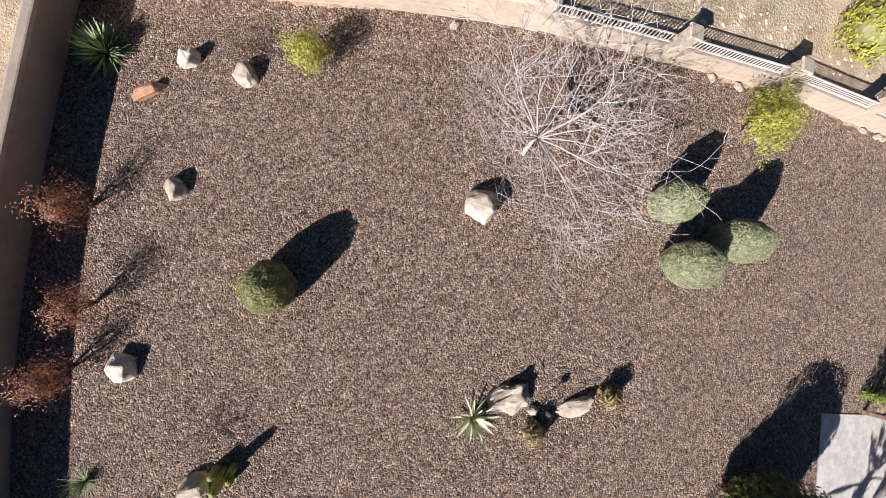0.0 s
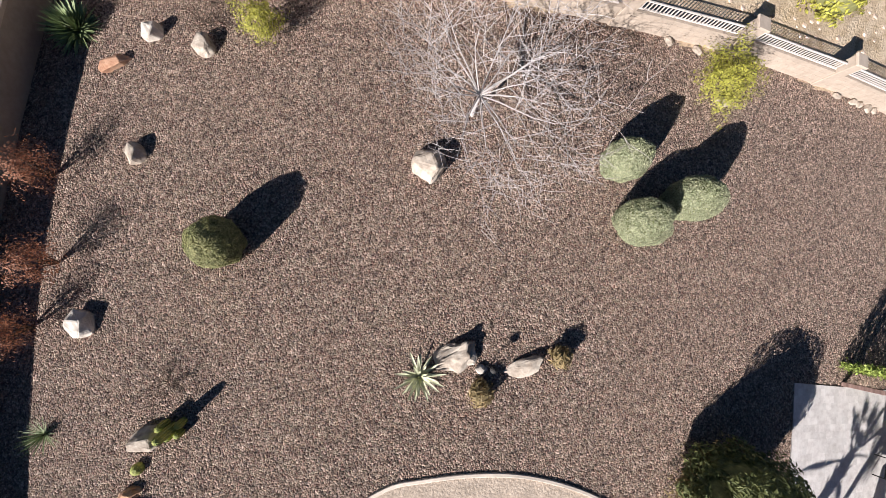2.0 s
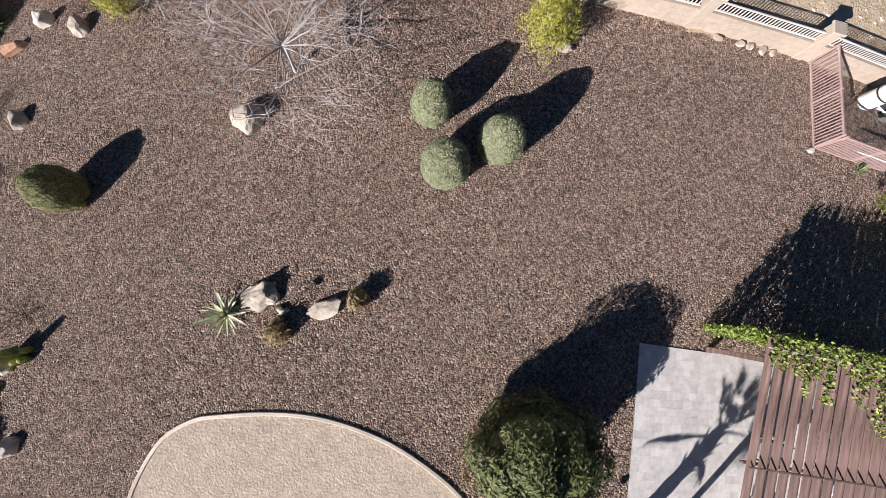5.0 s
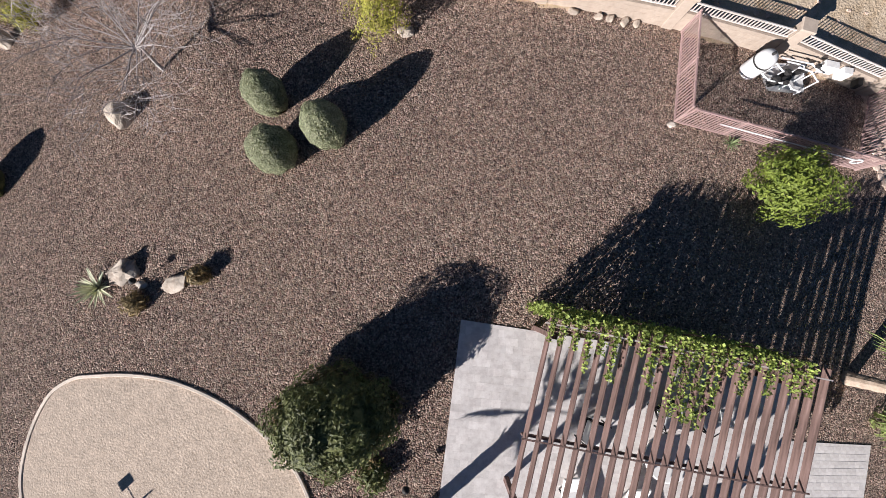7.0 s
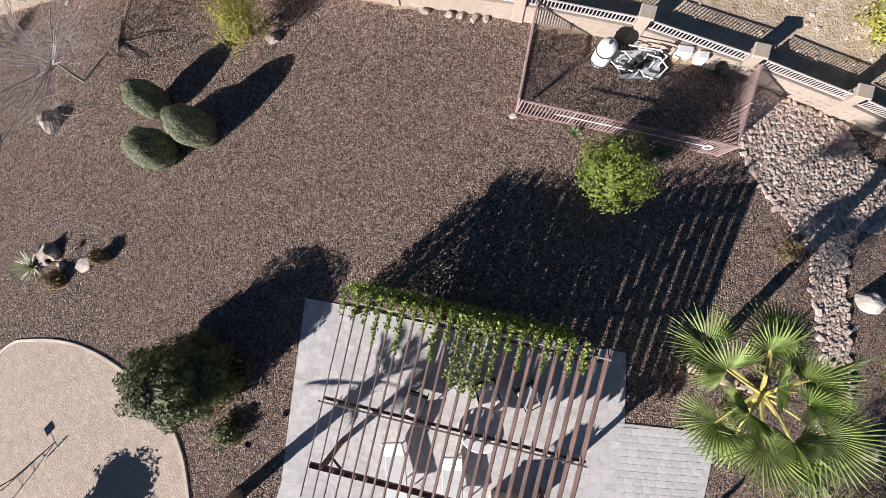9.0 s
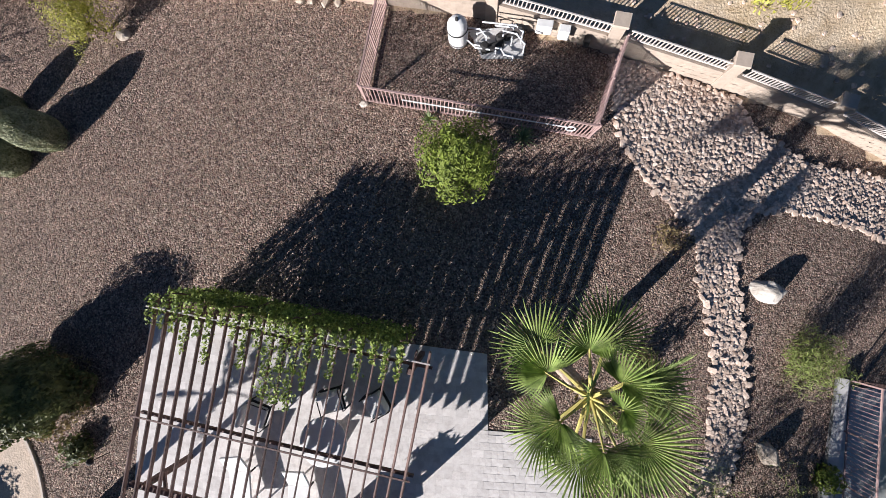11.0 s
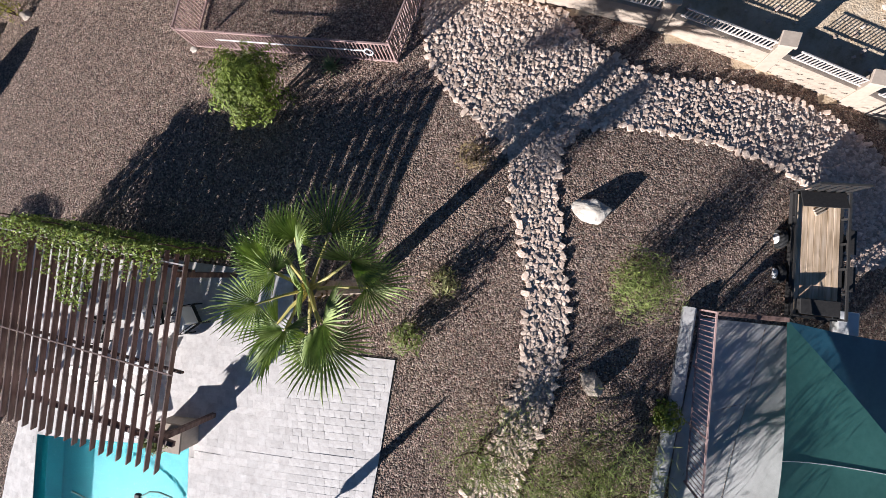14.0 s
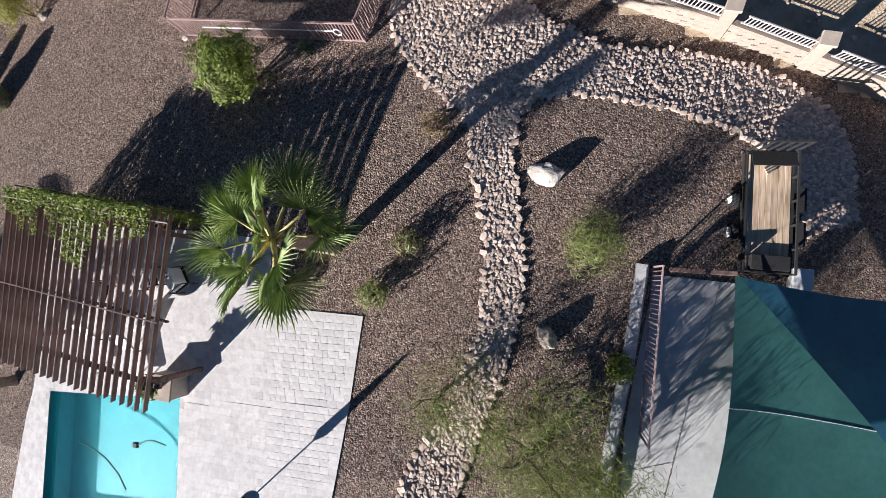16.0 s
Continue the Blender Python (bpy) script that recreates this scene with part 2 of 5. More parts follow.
def sheet(name, outline, mat, dz, step=1.0, depth=0.0, parent=None):
    """A flat piece of ground with a given outline, draped on the ground; with depth it is a slab."""
    bm = bmesh.new()
    bm.faces.new([bm.verts.new((x, y, 0)) for x, y in outline])
    xs, ys = [p[0] for p in outline], [p[1] for p in outline]
    for lo, hi, axis in ((min(xs), max(xs), 0), (min(ys), max(ys), 1)):
        v = math.ceil(lo / step) * step
        while v < hi:
            co, no = [0, 0, 0], [0, 0, 0]
            co[axis], no[axis] = v, 1
            bmesh.ops.bisect_plane(bm, geom=bm.verts[:] + bm.edges[:] + bm.faces[:], plane_co=co, plane_no=no, dist=1e-5)
            v += step
        if axis and lo < -8.5 < hi:
            bmesh.ops.bisect_plane(bm, geom=bm.verts[:] + bm.edges[:] + bm.faces[:], plane_co=(0, -8.5, 0), plane_no=(0, 1, 0), dist=1e-5)
    bmesh.ops.recalc_face_normals(bm, faces=bm.faces[:])
    for f in bm.faces:
        if f.normal.z < 0:
            f.normal_flip()
    for v in bm.verts:
        v.co.z = zg(v.co.x, v.co.y) + dz
    if depth:
        r = bmesh.ops.extrude_face_region(bm, geom=bm.faces[:])
        for v in [g for g in r["geom"] if isinstance(g, bmesh.types.BMVert)]:
            v.co.z += 0
        low = [v for v in bm.verts if v not in set(g for g in r["geom"] if isinstance(g, bmesh.types.BMVert))]
        for v in low:
            v.co.z -= depth
        bmesh.ops.recalc_face_normals(bm, faces=bm.faces[:])
    return part(name, bm, mat, parent)


def smooth_line(points, n=6):
    """A Catmull-Rom line through points."""
    out = []
    p = [Vector((*q, 0)) for q in points]
    for i in range(len(p) - 1):
        a, b, c, d = p[max(0, i - 1)], p[i], p[i + 1], p[min(len(p) - 1, i + 2)]
        for k in range(n):
            t = k / n
            q = 0.5 * (2 * b + (c - a) * t + (2 * a - 5 * b + 4 * c - d) * t * t + (3 * b - a - 3 * c + d) * t ** 3)
            out.append((q.x, q.y))
    return out + [tuple(points[-1])]


def inside(x, y, poly):
    hit = False
    for (x0, y0), (x1, y1) in zip(poly, poly[1:] + poly[:1]):
        if (y0 > y) != (y1 > y) and x < (x1 - x0) * (y - y0) / (y1 - y0) + x0:
            hit = not hit
    return hit


def leaves(points, size, seed, aspect=1.6, up=0.4, normals=None):
    """Small leaves, each a folded quad, at the points, turned at random."""
    rng = np.random.default_rng(seed)
    P = np.asarray(points, float)
    n = len(P)
    u = rng.normal(size=(n, 3))
    nrm = rng.normal(size=(n, 3)) + np.array((0, 0, up * 2))
    if normals is not None:
        nrm = nrm * 0.6 + np.asarray(normals) * 1.6
    nrm /= np.linalg.norm(nrm, axis=1, keepdims=True)
    u -= nrm * (u * nrm).sum(1, keepdims=True)
    u /= np.linalg.norm(u, axis=1, keepdims=True)
    v = np.cross(nrm, u)
    s = (size * rng.uniform(0.6, 1.4, n))[:, None]
    a, b = u * s * aspect / 2, v * s / 2
    V = np.stack([P - a, P - b * 0.9 + nrm * s * 0.12, P + a, P + b * 0.9 + nrm * s * 0.12], 1).reshape(-1, 3)
    F = np.arange(4 * n).reshape(n, 4)
    return V.tolist(), F.tolist()


def blob(seed, n, rx, ry, rz, rough=0.12, shell=0.75, low=-0.6, lumps=2.2):
    """Points in the outer part of a lumpy rounded crown, and the outward directions."""
    rng = np.random.default_rng(seed)
    d = rng.normal(size=(n * 2, 3))
    d /= np.linalg.norm(d, axis=1, keepdims=True)
    d = d[d[:, 2] > low][:n]
    off = np.array([1 + rough * noise.noise(Vector(q * lumps) + Vector((seed * 7.1, 0, 0))) * 2.2 for q in d])
    r = (off * rng.uniform(shell, 1.0, len(d)) ** 0.7)[:, None]
    return d * r * (rx, ry, rz), d


def lump(seed, rx, ry, rz, rough=0.2, sub=2, lumps=1.5, flat=0.3, facet=0.0):
    """A stone: a ball pushed about by noise, cut flat below."""
    bm = bmesh.new()
    bmesh.ops.create_icosphere(bm, subdivisions=sub, radius=1)
    for v in bm.verts:
        k = 1 + rough * 2 * noise.noise(v.co * lumps + Vector((seed * 3.7, seed, 0))) + rough * noise.noise(v.co * lumps * 3 + Vector((seed, 0, 5)))
        if facet:
            k -= facet * abs(noise.noise(v.co * 0.9 + Vector((0, seed * 2.3, 0))))
        v.co = Vector((v.co.x * rx, v.co.y * ry, v.co.z * rz)) * k
        v.co.z = max(v.co.z, -flat * rz)
    return bm

# ---- ground ----
POOL = (-2.6, 4.2, -14.0, -8.5)
WEST = [(-27.7, -14), (-27.7, -6), (-27.7, -2.3), (-27.65, 0.6), (-27.5, 2.9), (-27.25, 5.5), (-27.0, 7.5), (-26.8, 9.0), (-26.55, 11.2), (-26.3, 13.0)]
far = [32, 36, 42, 52, 70, 110, 200, 500, 1500]
gx = sorted([-v for v in far] + far + [POOL[0], POOL[1]] + [v * 1.0 for v in range(-30, 31) if v not in (-3, 4)])
gy = sorted([-v for v in far] + far + [POOL[2], POOL[3]] + [v * 1.0 for v in range(-30, 31) if v not in (-14, -8)])
gv = [(x, y, zg(x, y)) for y in gy for x in gx]
gf = []
for j in range(len(gy) - 1):
    for i in range(len(gx) - 1):
        cx, cy = (gx[i] + gx[i + 1]) / 2, (gy[j] + gy[j + 1]) / 2
        if not (POOL[0] < cx < POOL[1] and POOL[2] < cy < POOL[3]):
            gf.append((j * len(gx) + i, j * len(gx) + i + 1, (j + 1) * len(gx) + i + 1, (j + 1) * len(gx) + i))
tagged(part("ground", (gv, gf), "soil", None, "tan desert soil outside the garden wall"), kind="structure")
YARD = WEST + NORTH[1:] + [(30.8, -14), (POOL[1] + 0.3, -14), (POOL[1] + 0.3, POOL[3] + 0.3), (POOL[0] - 0.3, POOL[3] + 0.3), (POOL[0] - 0.3, -14)]
tagged(sheet("gravel_bed", YARD, "gravel", 0.02), "reddish brown crushed gravel covering the yard", "gravel", kind="structure")

# round court of pale granite, with its kerb
COURT = smooth_line([(-17.0, -9.9), (-17.95, -7.6), (-17.75, -5.8), (-16.9, -4.15), (-15.9, -3.45), (-14.9, -3.27), (-13.4, -3.19), (-11.9, -3.35), (-10.3, -3.9), (-9.0, -4.7), (-8.0, -5.6), (-7.35, -6.7), (-7.05, -8.0), (-6.9, -10.0), (-7.2, -12.3), (-9.2, -13.6)], 5)
tagged(sheet("granite_court", COURT, "sand", 0.045), "rounded court of pale tan decomposed granite", "court", kind="structure")


def strip(name, line, mat, w, h, dz, label, category):
    """A low kerb along a line."""
    bm = bmesh.new()
    rows_ = []
    for i, (x, y) in enumerate(line):
        x0, y0 = line[max(0, i - 1)]
        x1, y1 = line[min(len(line) - 1, i + 1)]
        l = math.hypot(x1 - x0, y1 - y0)
        nx, ny = -(y1 - y0) / l * w / 2, (x1 - x0) / l * w / 2
        z = zg(x, y) + dz
        rows_.append([bm.verts.new(c) for c in ((x - nx, y - ny, z - 0.1), (x - nx, y - ny, z + h * 0.85), (x - nx * 0.7, y - ny * 0.7, z + h), (x + nx * 0.7, y + ny * 0.7, z + h), (x + nx, y + ny, z + h * 0.85), (x + nx, y + ny, z - 0.1))])
    for a, b in zip(rows_, rows_[1:]):
        for k in range(5):
            bm.faces.new((a[k], a[k + 1], b[k + 1], b[k]))
    bm.faces.new(rows_[0])
    bm.faces.new(rows_[-1][::-1])
    bmesh.ops.recalc_face_normals(bm, faces=bm.faces[:])
    return tagged(part(name, bm, mat, None, label), category=category, kind="structure")


strip("court_kerb", COURT, "kerb", 0.11, 0.07, 0.02, "low pale concrete kerb round the granite court", "kerb")

# patio with its pool
PATIO = [(-2.65, -1.33), (8.1, -3.02), (8.05, -5.34), (11.25, -5.74), (10.55, -9.0), (10.0, -11.6), (9.6, -14), (POOL[1], -14), (POOL[1], POOL[3]), (POOL[0], POOL[3]), (POOL[0], -14), (-4.9, -14), (-4.1, -9.6), (-3.45, -7.6)]
patio = tagged(sheet("patio", PATIO, "mortar", 0.04, 0.5, 0.2), "pale stone paver patio round the pool", "patio", kind="structure")

# walls
def wall_line(points, height, thick, name, label, capped=True, dz=0.0):
    """A block wall along a line whose inner foot is given; the outside lies to its left."""
    bm = bmesh.new()
    rows_ = []
    for i, (x, y) in enumerate(points):
        x0, y0 = points[max(0, i - 1)]
        x1, y1 = points[min(len(points) - 1, i + 1)]
        l = math.hypot(x1 - x0, y1 - y0)
        nx, ny = -(y1 - y0) / l * thick, (x1 - x0) / l * thick
        z = zg(x, y)
        rows_.append([bm.verts.new(c) for c in ((x, y, z - 0.4), (x, y, z + height), (x + nx, y + ny, z + height), (x + nx, y + ny, z - 0.9))])
    for a, b in zip(rows_, rows_[1:]):
        for k in range(4):
            bm.faces.new((a[k], a[(k + 1) % 4], b[(k + 1) % 4], b[k]))
    bm.faces.new(rows_[0])
    bm.faces.new(rows_[-1][::-1])
    bmesh.ops.recalc_face_normals(bm, faces=bm.faces[:])
    return tagged(part(name, bm, "stucco", None, label), category="wall", kind="structure")


WALL_H, IRON_H, PILLAR_H = 0.75, 1.12, 1.28
wall_west = wall_line(smooth_line(WEST, 3), 1.5, 0.2, "wall_west", "tall tan block garden wall, shaded on its inner face")
wall_solid = wall_line(NORTH[:4], 1.2, 0.2, "wall_north", "tan block garden wall without railing")
wall_view = wall_line(NORTH[3:], WALL_H, 0.2, "wall_view", "low tan block garden wall carrying iron railings")

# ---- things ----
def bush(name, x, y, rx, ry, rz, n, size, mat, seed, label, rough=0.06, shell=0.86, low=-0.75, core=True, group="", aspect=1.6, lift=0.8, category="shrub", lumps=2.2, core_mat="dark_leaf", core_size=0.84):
    """A shrub: twigs from one foot, a solid core, dark by default for the shade within, and a skin of many small
    leaves.
    """
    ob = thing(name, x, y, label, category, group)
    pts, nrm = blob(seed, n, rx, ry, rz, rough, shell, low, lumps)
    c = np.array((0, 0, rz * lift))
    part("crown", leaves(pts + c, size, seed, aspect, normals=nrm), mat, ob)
    # solid lump, mostly darker than the crown, to stand for inner shade
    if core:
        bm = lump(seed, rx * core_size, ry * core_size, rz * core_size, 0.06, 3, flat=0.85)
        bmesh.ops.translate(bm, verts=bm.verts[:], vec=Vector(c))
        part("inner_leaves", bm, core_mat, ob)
    bm = bmesh.new()
    rng = random.Random(seed)
    for k in range(7):
        a = k * 0.9 + rng.random()
        r = rng.uniform(0.4, 0.75)
        tip = (math.cos(a) * rx * r, math.sin(a) * ry * r, rz * (lift + 0.3 * rng.random()))
        tube(bm, [(0, 0, -0.05), (tip[0] * 0.35, tip[1] * 0.35, tip[2] * 0.5), tip], [0.03, 0.022, 0.008], 5)
    part("stems", bm, "dark_bark", ob)
    return ob


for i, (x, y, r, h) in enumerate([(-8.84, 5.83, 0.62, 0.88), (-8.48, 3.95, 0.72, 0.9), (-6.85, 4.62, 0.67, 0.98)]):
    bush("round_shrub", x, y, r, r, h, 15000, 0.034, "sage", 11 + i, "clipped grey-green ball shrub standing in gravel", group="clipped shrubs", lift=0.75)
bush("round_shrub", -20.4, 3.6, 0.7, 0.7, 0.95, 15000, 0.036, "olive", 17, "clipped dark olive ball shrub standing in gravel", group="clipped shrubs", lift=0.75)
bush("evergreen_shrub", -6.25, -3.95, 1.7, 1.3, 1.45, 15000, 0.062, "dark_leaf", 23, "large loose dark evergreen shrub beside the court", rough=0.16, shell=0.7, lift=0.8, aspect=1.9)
ever = bpy.data.objects["evergreen_shrub"]
pts, nrm = blob(24, 2600, 1.72, 1.38, 0.8, 0.2, 0.75, -0.5)
low_pts = np.array([p for p in pts if p[2] < 0.25])
part("old_leaves", leaves(low_pts + np.array((-0.05, -0.12, 0.55)), 0.06, 24, 1.9), "dry_leaf", ever, "brown dying outer leaves")
bush("yellow_shrub", -19.4, 10.25, 0.62, 0.6, 0.6, 3200, 0.032, "yellow_leaf", 31, "loose yellow-green shrub near the wall", rough=0.38, shell=0.3, core=False, aspect=2.2, lift=1.25)
bush("yellow_shrub", -5.2, 8.5, 0.8, 1.05, 0.8, 6000, 0.034, "yellow_leaf", 32, "loose yellow-green shrub near the wall", rough=0.42, shell=0.3, core=False, aspect=2.2, lift=1.2)
for i, (x, y, r) in enumerate([(-25.7, 5.92, 0.48), (-25.35, 3.21, 0.56), (-26.05, 1.29, 0.46)]):
    bush("rust_shrub", x, y, r, r * 1.35, 0.8, 2200, 0.026, "rust_leaf", 41 + i, "rust brown dry shrub against the wall", rough=0.42, shell=0.2, core=False, aspect=2.4, group="rust shrubs", lift=1.25)
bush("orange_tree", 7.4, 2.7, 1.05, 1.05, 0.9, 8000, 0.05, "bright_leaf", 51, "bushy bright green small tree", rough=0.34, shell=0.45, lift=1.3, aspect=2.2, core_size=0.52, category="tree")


def rock(name, x, y, rx, ry, rz, mat, seed, rot, label, rough=0.06, cuts=3, sub=0, category="boulder", points=15, lean=0):
    """A broken block of stone: the hull of a few random points, its faces roughened."""
    rng_ = random.Random(seed * 13 + 1)
    bm = bmesh.new()
    for k in range(points):
        z = 1 - 2 * (k + 0.5) / points
        a = k * 2.39996 + rng_.uniform(-0.5, 0.5)
        q = math.sqrt(1 - z * z)
        g = rng_.uniform(0.82, 1.12)
        bm.verts.new((math.cos(a) * q * g * rx, math.sin(a) * q * g * ry, z * g * rz))
    r = bmesh.ops.convex_hull(bm, input=bm.verts[:])
    bmesh.ops.delete(bm, geom=[v for v in bm.verts if not v.link_faces], context="VERTS")
    bmesh.ops.bevel(bm, geom=bm.edges[:], offset=0.07 * min(rx, ry), segments=1, affect="EDGES")
    bmesh.ops.triangulate(bm, faces=bm.faces[:])
    bmesh.ops.subdivide_edges(bm, edges=bm.edges[:], cuts=1 if sub else 2, use_grid_fill=True)
    k = min(rx, ry)
    for v in bm.verts:
        n = noise.noise(v.co * 2.6 / k * 0.5 + Vector((seed, 0, 0))) + 0.6 * noise.noise(v.co * 7 / k * 0.5 + Vector((0, seed, 0)))
        v.co += v.co.normalized() * n * rough * 1.6 * k
        v.co.z = max(v.co.z, -0.4 * rz)
    ob = part(name, bm, mat, None, label)
    ob.matrix_basis = pose(x, y, zg(x, y) + rz * 0.3, lean, -lean) @ pose(0, 0, 0, 0, 0, rot)
    return tagged(ob, category=category)


rock("boulder", -14.54, 5.83, 0.72, 0.55, 0.5, "boulder", 3, -35, "large pale flat-topped boulder on gravel", lean=8)
rock("boulder", -22.84, 10.44, 0.42, 0.3, 0.42, "white_rock", 5, 20, "upright white boulder on gravel")
rock("boulder", -23.99, 9.47, 0.55, 0.2, 0.3, "red_rock", 7, 28, "narrow red sandstone boulder on gravel")
rock("boulder", -21.19, 9.86, 0.38, 0.42, 0.42, "boulder", 9, 0, "rounded tan boulder on gravel")
rock("boulder", -23.1, 6.47, 0.32, 0.42, 0.4, "boulder", 12, 10, "upright tan boulder on gravel")
rock("boulder", -24.41, 1.39, 0.4, 0.55, 0.42, "white_rock", 13, 15, "white angular boulder on gravel")
rock("boulder", -13.89, 0.18, 0.85, 0.48, 0.3, "boulder", 15, 15, "tall ridged pink-tan boulder beside an agave", rough=0.16, lean=16)
rock("boulder", -11.97, -0.21, 0.75, 0.34, 0.2, "boulder", 17, 20, "long tan slab of stone on gravel", lean=20)
rock("boulder", -22.47, -1.88, 0.55, 0.38, 0.38, "boulder", 19, 15, "rounded tan boulder beside a cactus")
rock("boulder", -4.36, 8.2, 0.35, 0.22, 0.2, "boulder", 21, 0, "small flat tan stone beside a shrub")
rock("boulder", 17.25, -1.38, 0.85, 0.4, 0.24, "white_rock", 23, -18, "sharp white boulder beside the stone bed", lean=8)
rock("boulder", 17.04, -6.61, 0.32, 0.5, 0.4, "boulder", 25, 10, "tan-brown boulder between feathery shrubs", lean=10)


# ---- garden walls: pillars and railings ----
def along(points, step):
    """Places at even steps along a line, with the heading in degrees."""
    out, left = [], 0.0
    for (x0, y0), (x1, y1) in zip(points, points[1:]):
        l = math.hypot(x1 - x0, y1 - y0)
        d = left
        while d < l:
            out.append((x0 + (x1 - x0) * d / l, y0 + (y1 - y0) * d / l, math.degrees(math.atan2(y1 - y0, x1 - x0))))
            d += step
        left = d - l
    return out


def shared(name, me, parent, m, label=""):
    ob = new(name, me)
    ob.parent = parent
    ob.matrix_basis = m
    return tagged(ob, label)


def mesh_of(bm, mat, name="piece"):
    me = bpy.data.meshes.new(name)
    bm.to_mesh(me)
    bm.free()
    me.materials.append(M[mat])
    return me


PILLARS = NORTH[3:-1]
pillar_me = mesh_of(boxed(-0.2, 0.2, -0.06, 0.34, -0.4, PILLAR_H, 0.015), "stucco", "pillar")
cap_me = mesh_of(boxed(-0.25, 0.25, -0.11, 0.39, PILLAR_H, PILLAR_H + 0.09, 0.02), "cap", "pillar_cap")
picket_me = mesh_of(boxed(-0.015, 0.015, -0.015, 0.015, 0.0, IRON_H - WALL_H - 0.03), "iron_light", "picket")
for k, (x, y) in enumerate(PILLARS):
    x1, y1 = NORTH[4 + k]
    a = math.degrees(math.atan2(y1 - y, x1 - x))
    p = shared("pillar", pillar_me, wall_view, pose(x, y, zg(x, y), 0, 0, a), "square tan block pillar")
    shared("pillar_cap", cap_me, p, Matrix(), "flat pale cap")
    if k == len(PILLARS) - 1:
        break
    l = math.hypot(x1 - x, y1 - y)
    z0, z1 = zg(x, y), zg(x1, y1)
    pitch = -math.degrees(math.atan2(z1 - z0, l))
    bm = bmesh.new()
    for h in (WALL_H + 0.05, IRON_H - 0.02):
        box(bm, 0.22, l - 0.22, 0.075, 0.115, h - 0.02, h + 0.02)
    rail = part("railing", bm, "iron_light", wall_view, "pale painted iron railing panel")
    rail.matrix_basis = pose(x, y, z0, 0, pitch, a)
    n = int((l - 0.5) / 0.125)
    for i in range(n):
        shared("picket", picket_me, rail, pose(0.3 + i * (l - 0.6) / (n - 1), 0.095, WALL_H + 0.02))


def block_face(parent, points, height, course=0.19, length=0.4):
    """Courses of blocks standing a little proud of their joints, as one mesh."""
    bm = bmesh.new()
    for c in range(-1, int(height / course + 0.01)):
        for k, (x, y, a) in enumerate(along([(px, py) for px, py in points], length)):
            sh = 0.0 if c % 2 else length / 2
            m = pose(x, y, zg(x, y), 0, 0, a) @ Matrix.Translation((sh, 0, 0))
            x2 = m.translation
            m.translation.z = zg(x2.x, x2.y)
            box(bm, 0.004, length - 0.004, -0.005, 0.02, c * course + 0.004, (c + 1) * course - 0.004, 0, m)
    return tagged(part("blocks", bm, "stucco", parent, "courses of tan concrete blocks"), kind="stuff")


block_face(wall_view, NORTH[3:-1], WALL_H)
block_face(wall_solid, NORTH[:4], 1.2)
strip("wall_coping", smooth_line([(x - 0.1, y) for x, y in WEST], 3), "cap", 0.26, 0.05, 1.5, "pale coping along the top of the wall", "coping")
strip("wall_coping", [(x, y + 0.1) for x, y in NORTH[:4]], "cap", 0.26, 0.05, 1.2, "pale coping along the top of the wall", "coping")


# ---- enclosure round the pool equipment ----
def iron_fence(x0, y0, x1, y1, h, label, spacing=0.12, mat="iron", name="iron_fence", gate=False):
    l, a = math.hypot(x1 - x0, y1 - y0), math.degrees(math.atan2(y1 - y0, x1 - x0))
    ob = thing(name, x0, y0, label, "fence", "enclosure fence", a)
    pitch = -math.degrees(math.atan2(zg(x1, y1) - zg(x0, y0), l))
    tilt = pose(0, 0, 0, 0, pitch)
    for z in (0.1, h):
        part("rail", boxed(0, l, -0.025, 0.025, z - 0.025, z + 0.025), mat, ob).matrix_basis = tilt
    n = max(2, round(l / 1.9))
    for i in range(n + 1):
        part("post", boxed(-0.03, 0.03, -0.03, 0.03, -0.1, h + 0.06, 0.006), mat, ob).matrix_basis = tilt @ pose(l * i / n, 0, 0)
    me = mesh_of(boxed(-0.014, 0.014, -0.014, 0.014, 0.1, h), mat, "picket")
    n = int(l / spacing)
    for i in range(1, n):
        shared("picket", me, ob, tilt @ pose(l * i / n, 0, 0))
    if gate:
        part("gate_bar", boxed(1.2, l - 0.9, -0.05, -0.025, h * 0.62, h * 0.62 + 0.035), "white", ob, "white rail across the gate").matrix_basis = tilt
        bm = bmesh.new()
        tube(bm, [(l - 0.75 + 0.14 * math.cos(t), -0.05, h * 0.6 + 0.14 * math.sin(t)) for t in [k * math.pi / 8 for k in range(17)]], [0.025] * 17, 6)
        part("hose_loop", bm, "pvc", ob, "coiled pale hose").matrix_basis = tilt
    return ob


ENC_H = 0.95
iron_fence(4.5, 5.09, 11.61, 3.74, ENC_H, "brown iron picket fence with a white gate bar", gate=True)
iron_fence(4.5, 5.09, 5.15, 8.45, ENC_H, "brown iron picket fence running to the wall")
iron_fence(11.61, 3.74, 12.75, 6.6, ENC_H, "brown iron picket fence running to the wall")


def lathe(profile, sides=20):
    bm = bmesh.new()
    rings = []
    for r, z in profile:
        rings.append([bm.verts.new((r * math.cos(2 * math.pi * k / sides), r * math.sin(2 * math.pi * k / sides), z)) for k in range(sides)])
    for a, b in zip(rings, rings[1:]):
        for k in range(sides):
            bm.faces.new((a[k], a[(k + 1) % sides], b[(k + 1) % sides], b[k]))
    bm.faces.new(rings[0][::-1])
    bm.faces.new(rings[-1])
    return bm


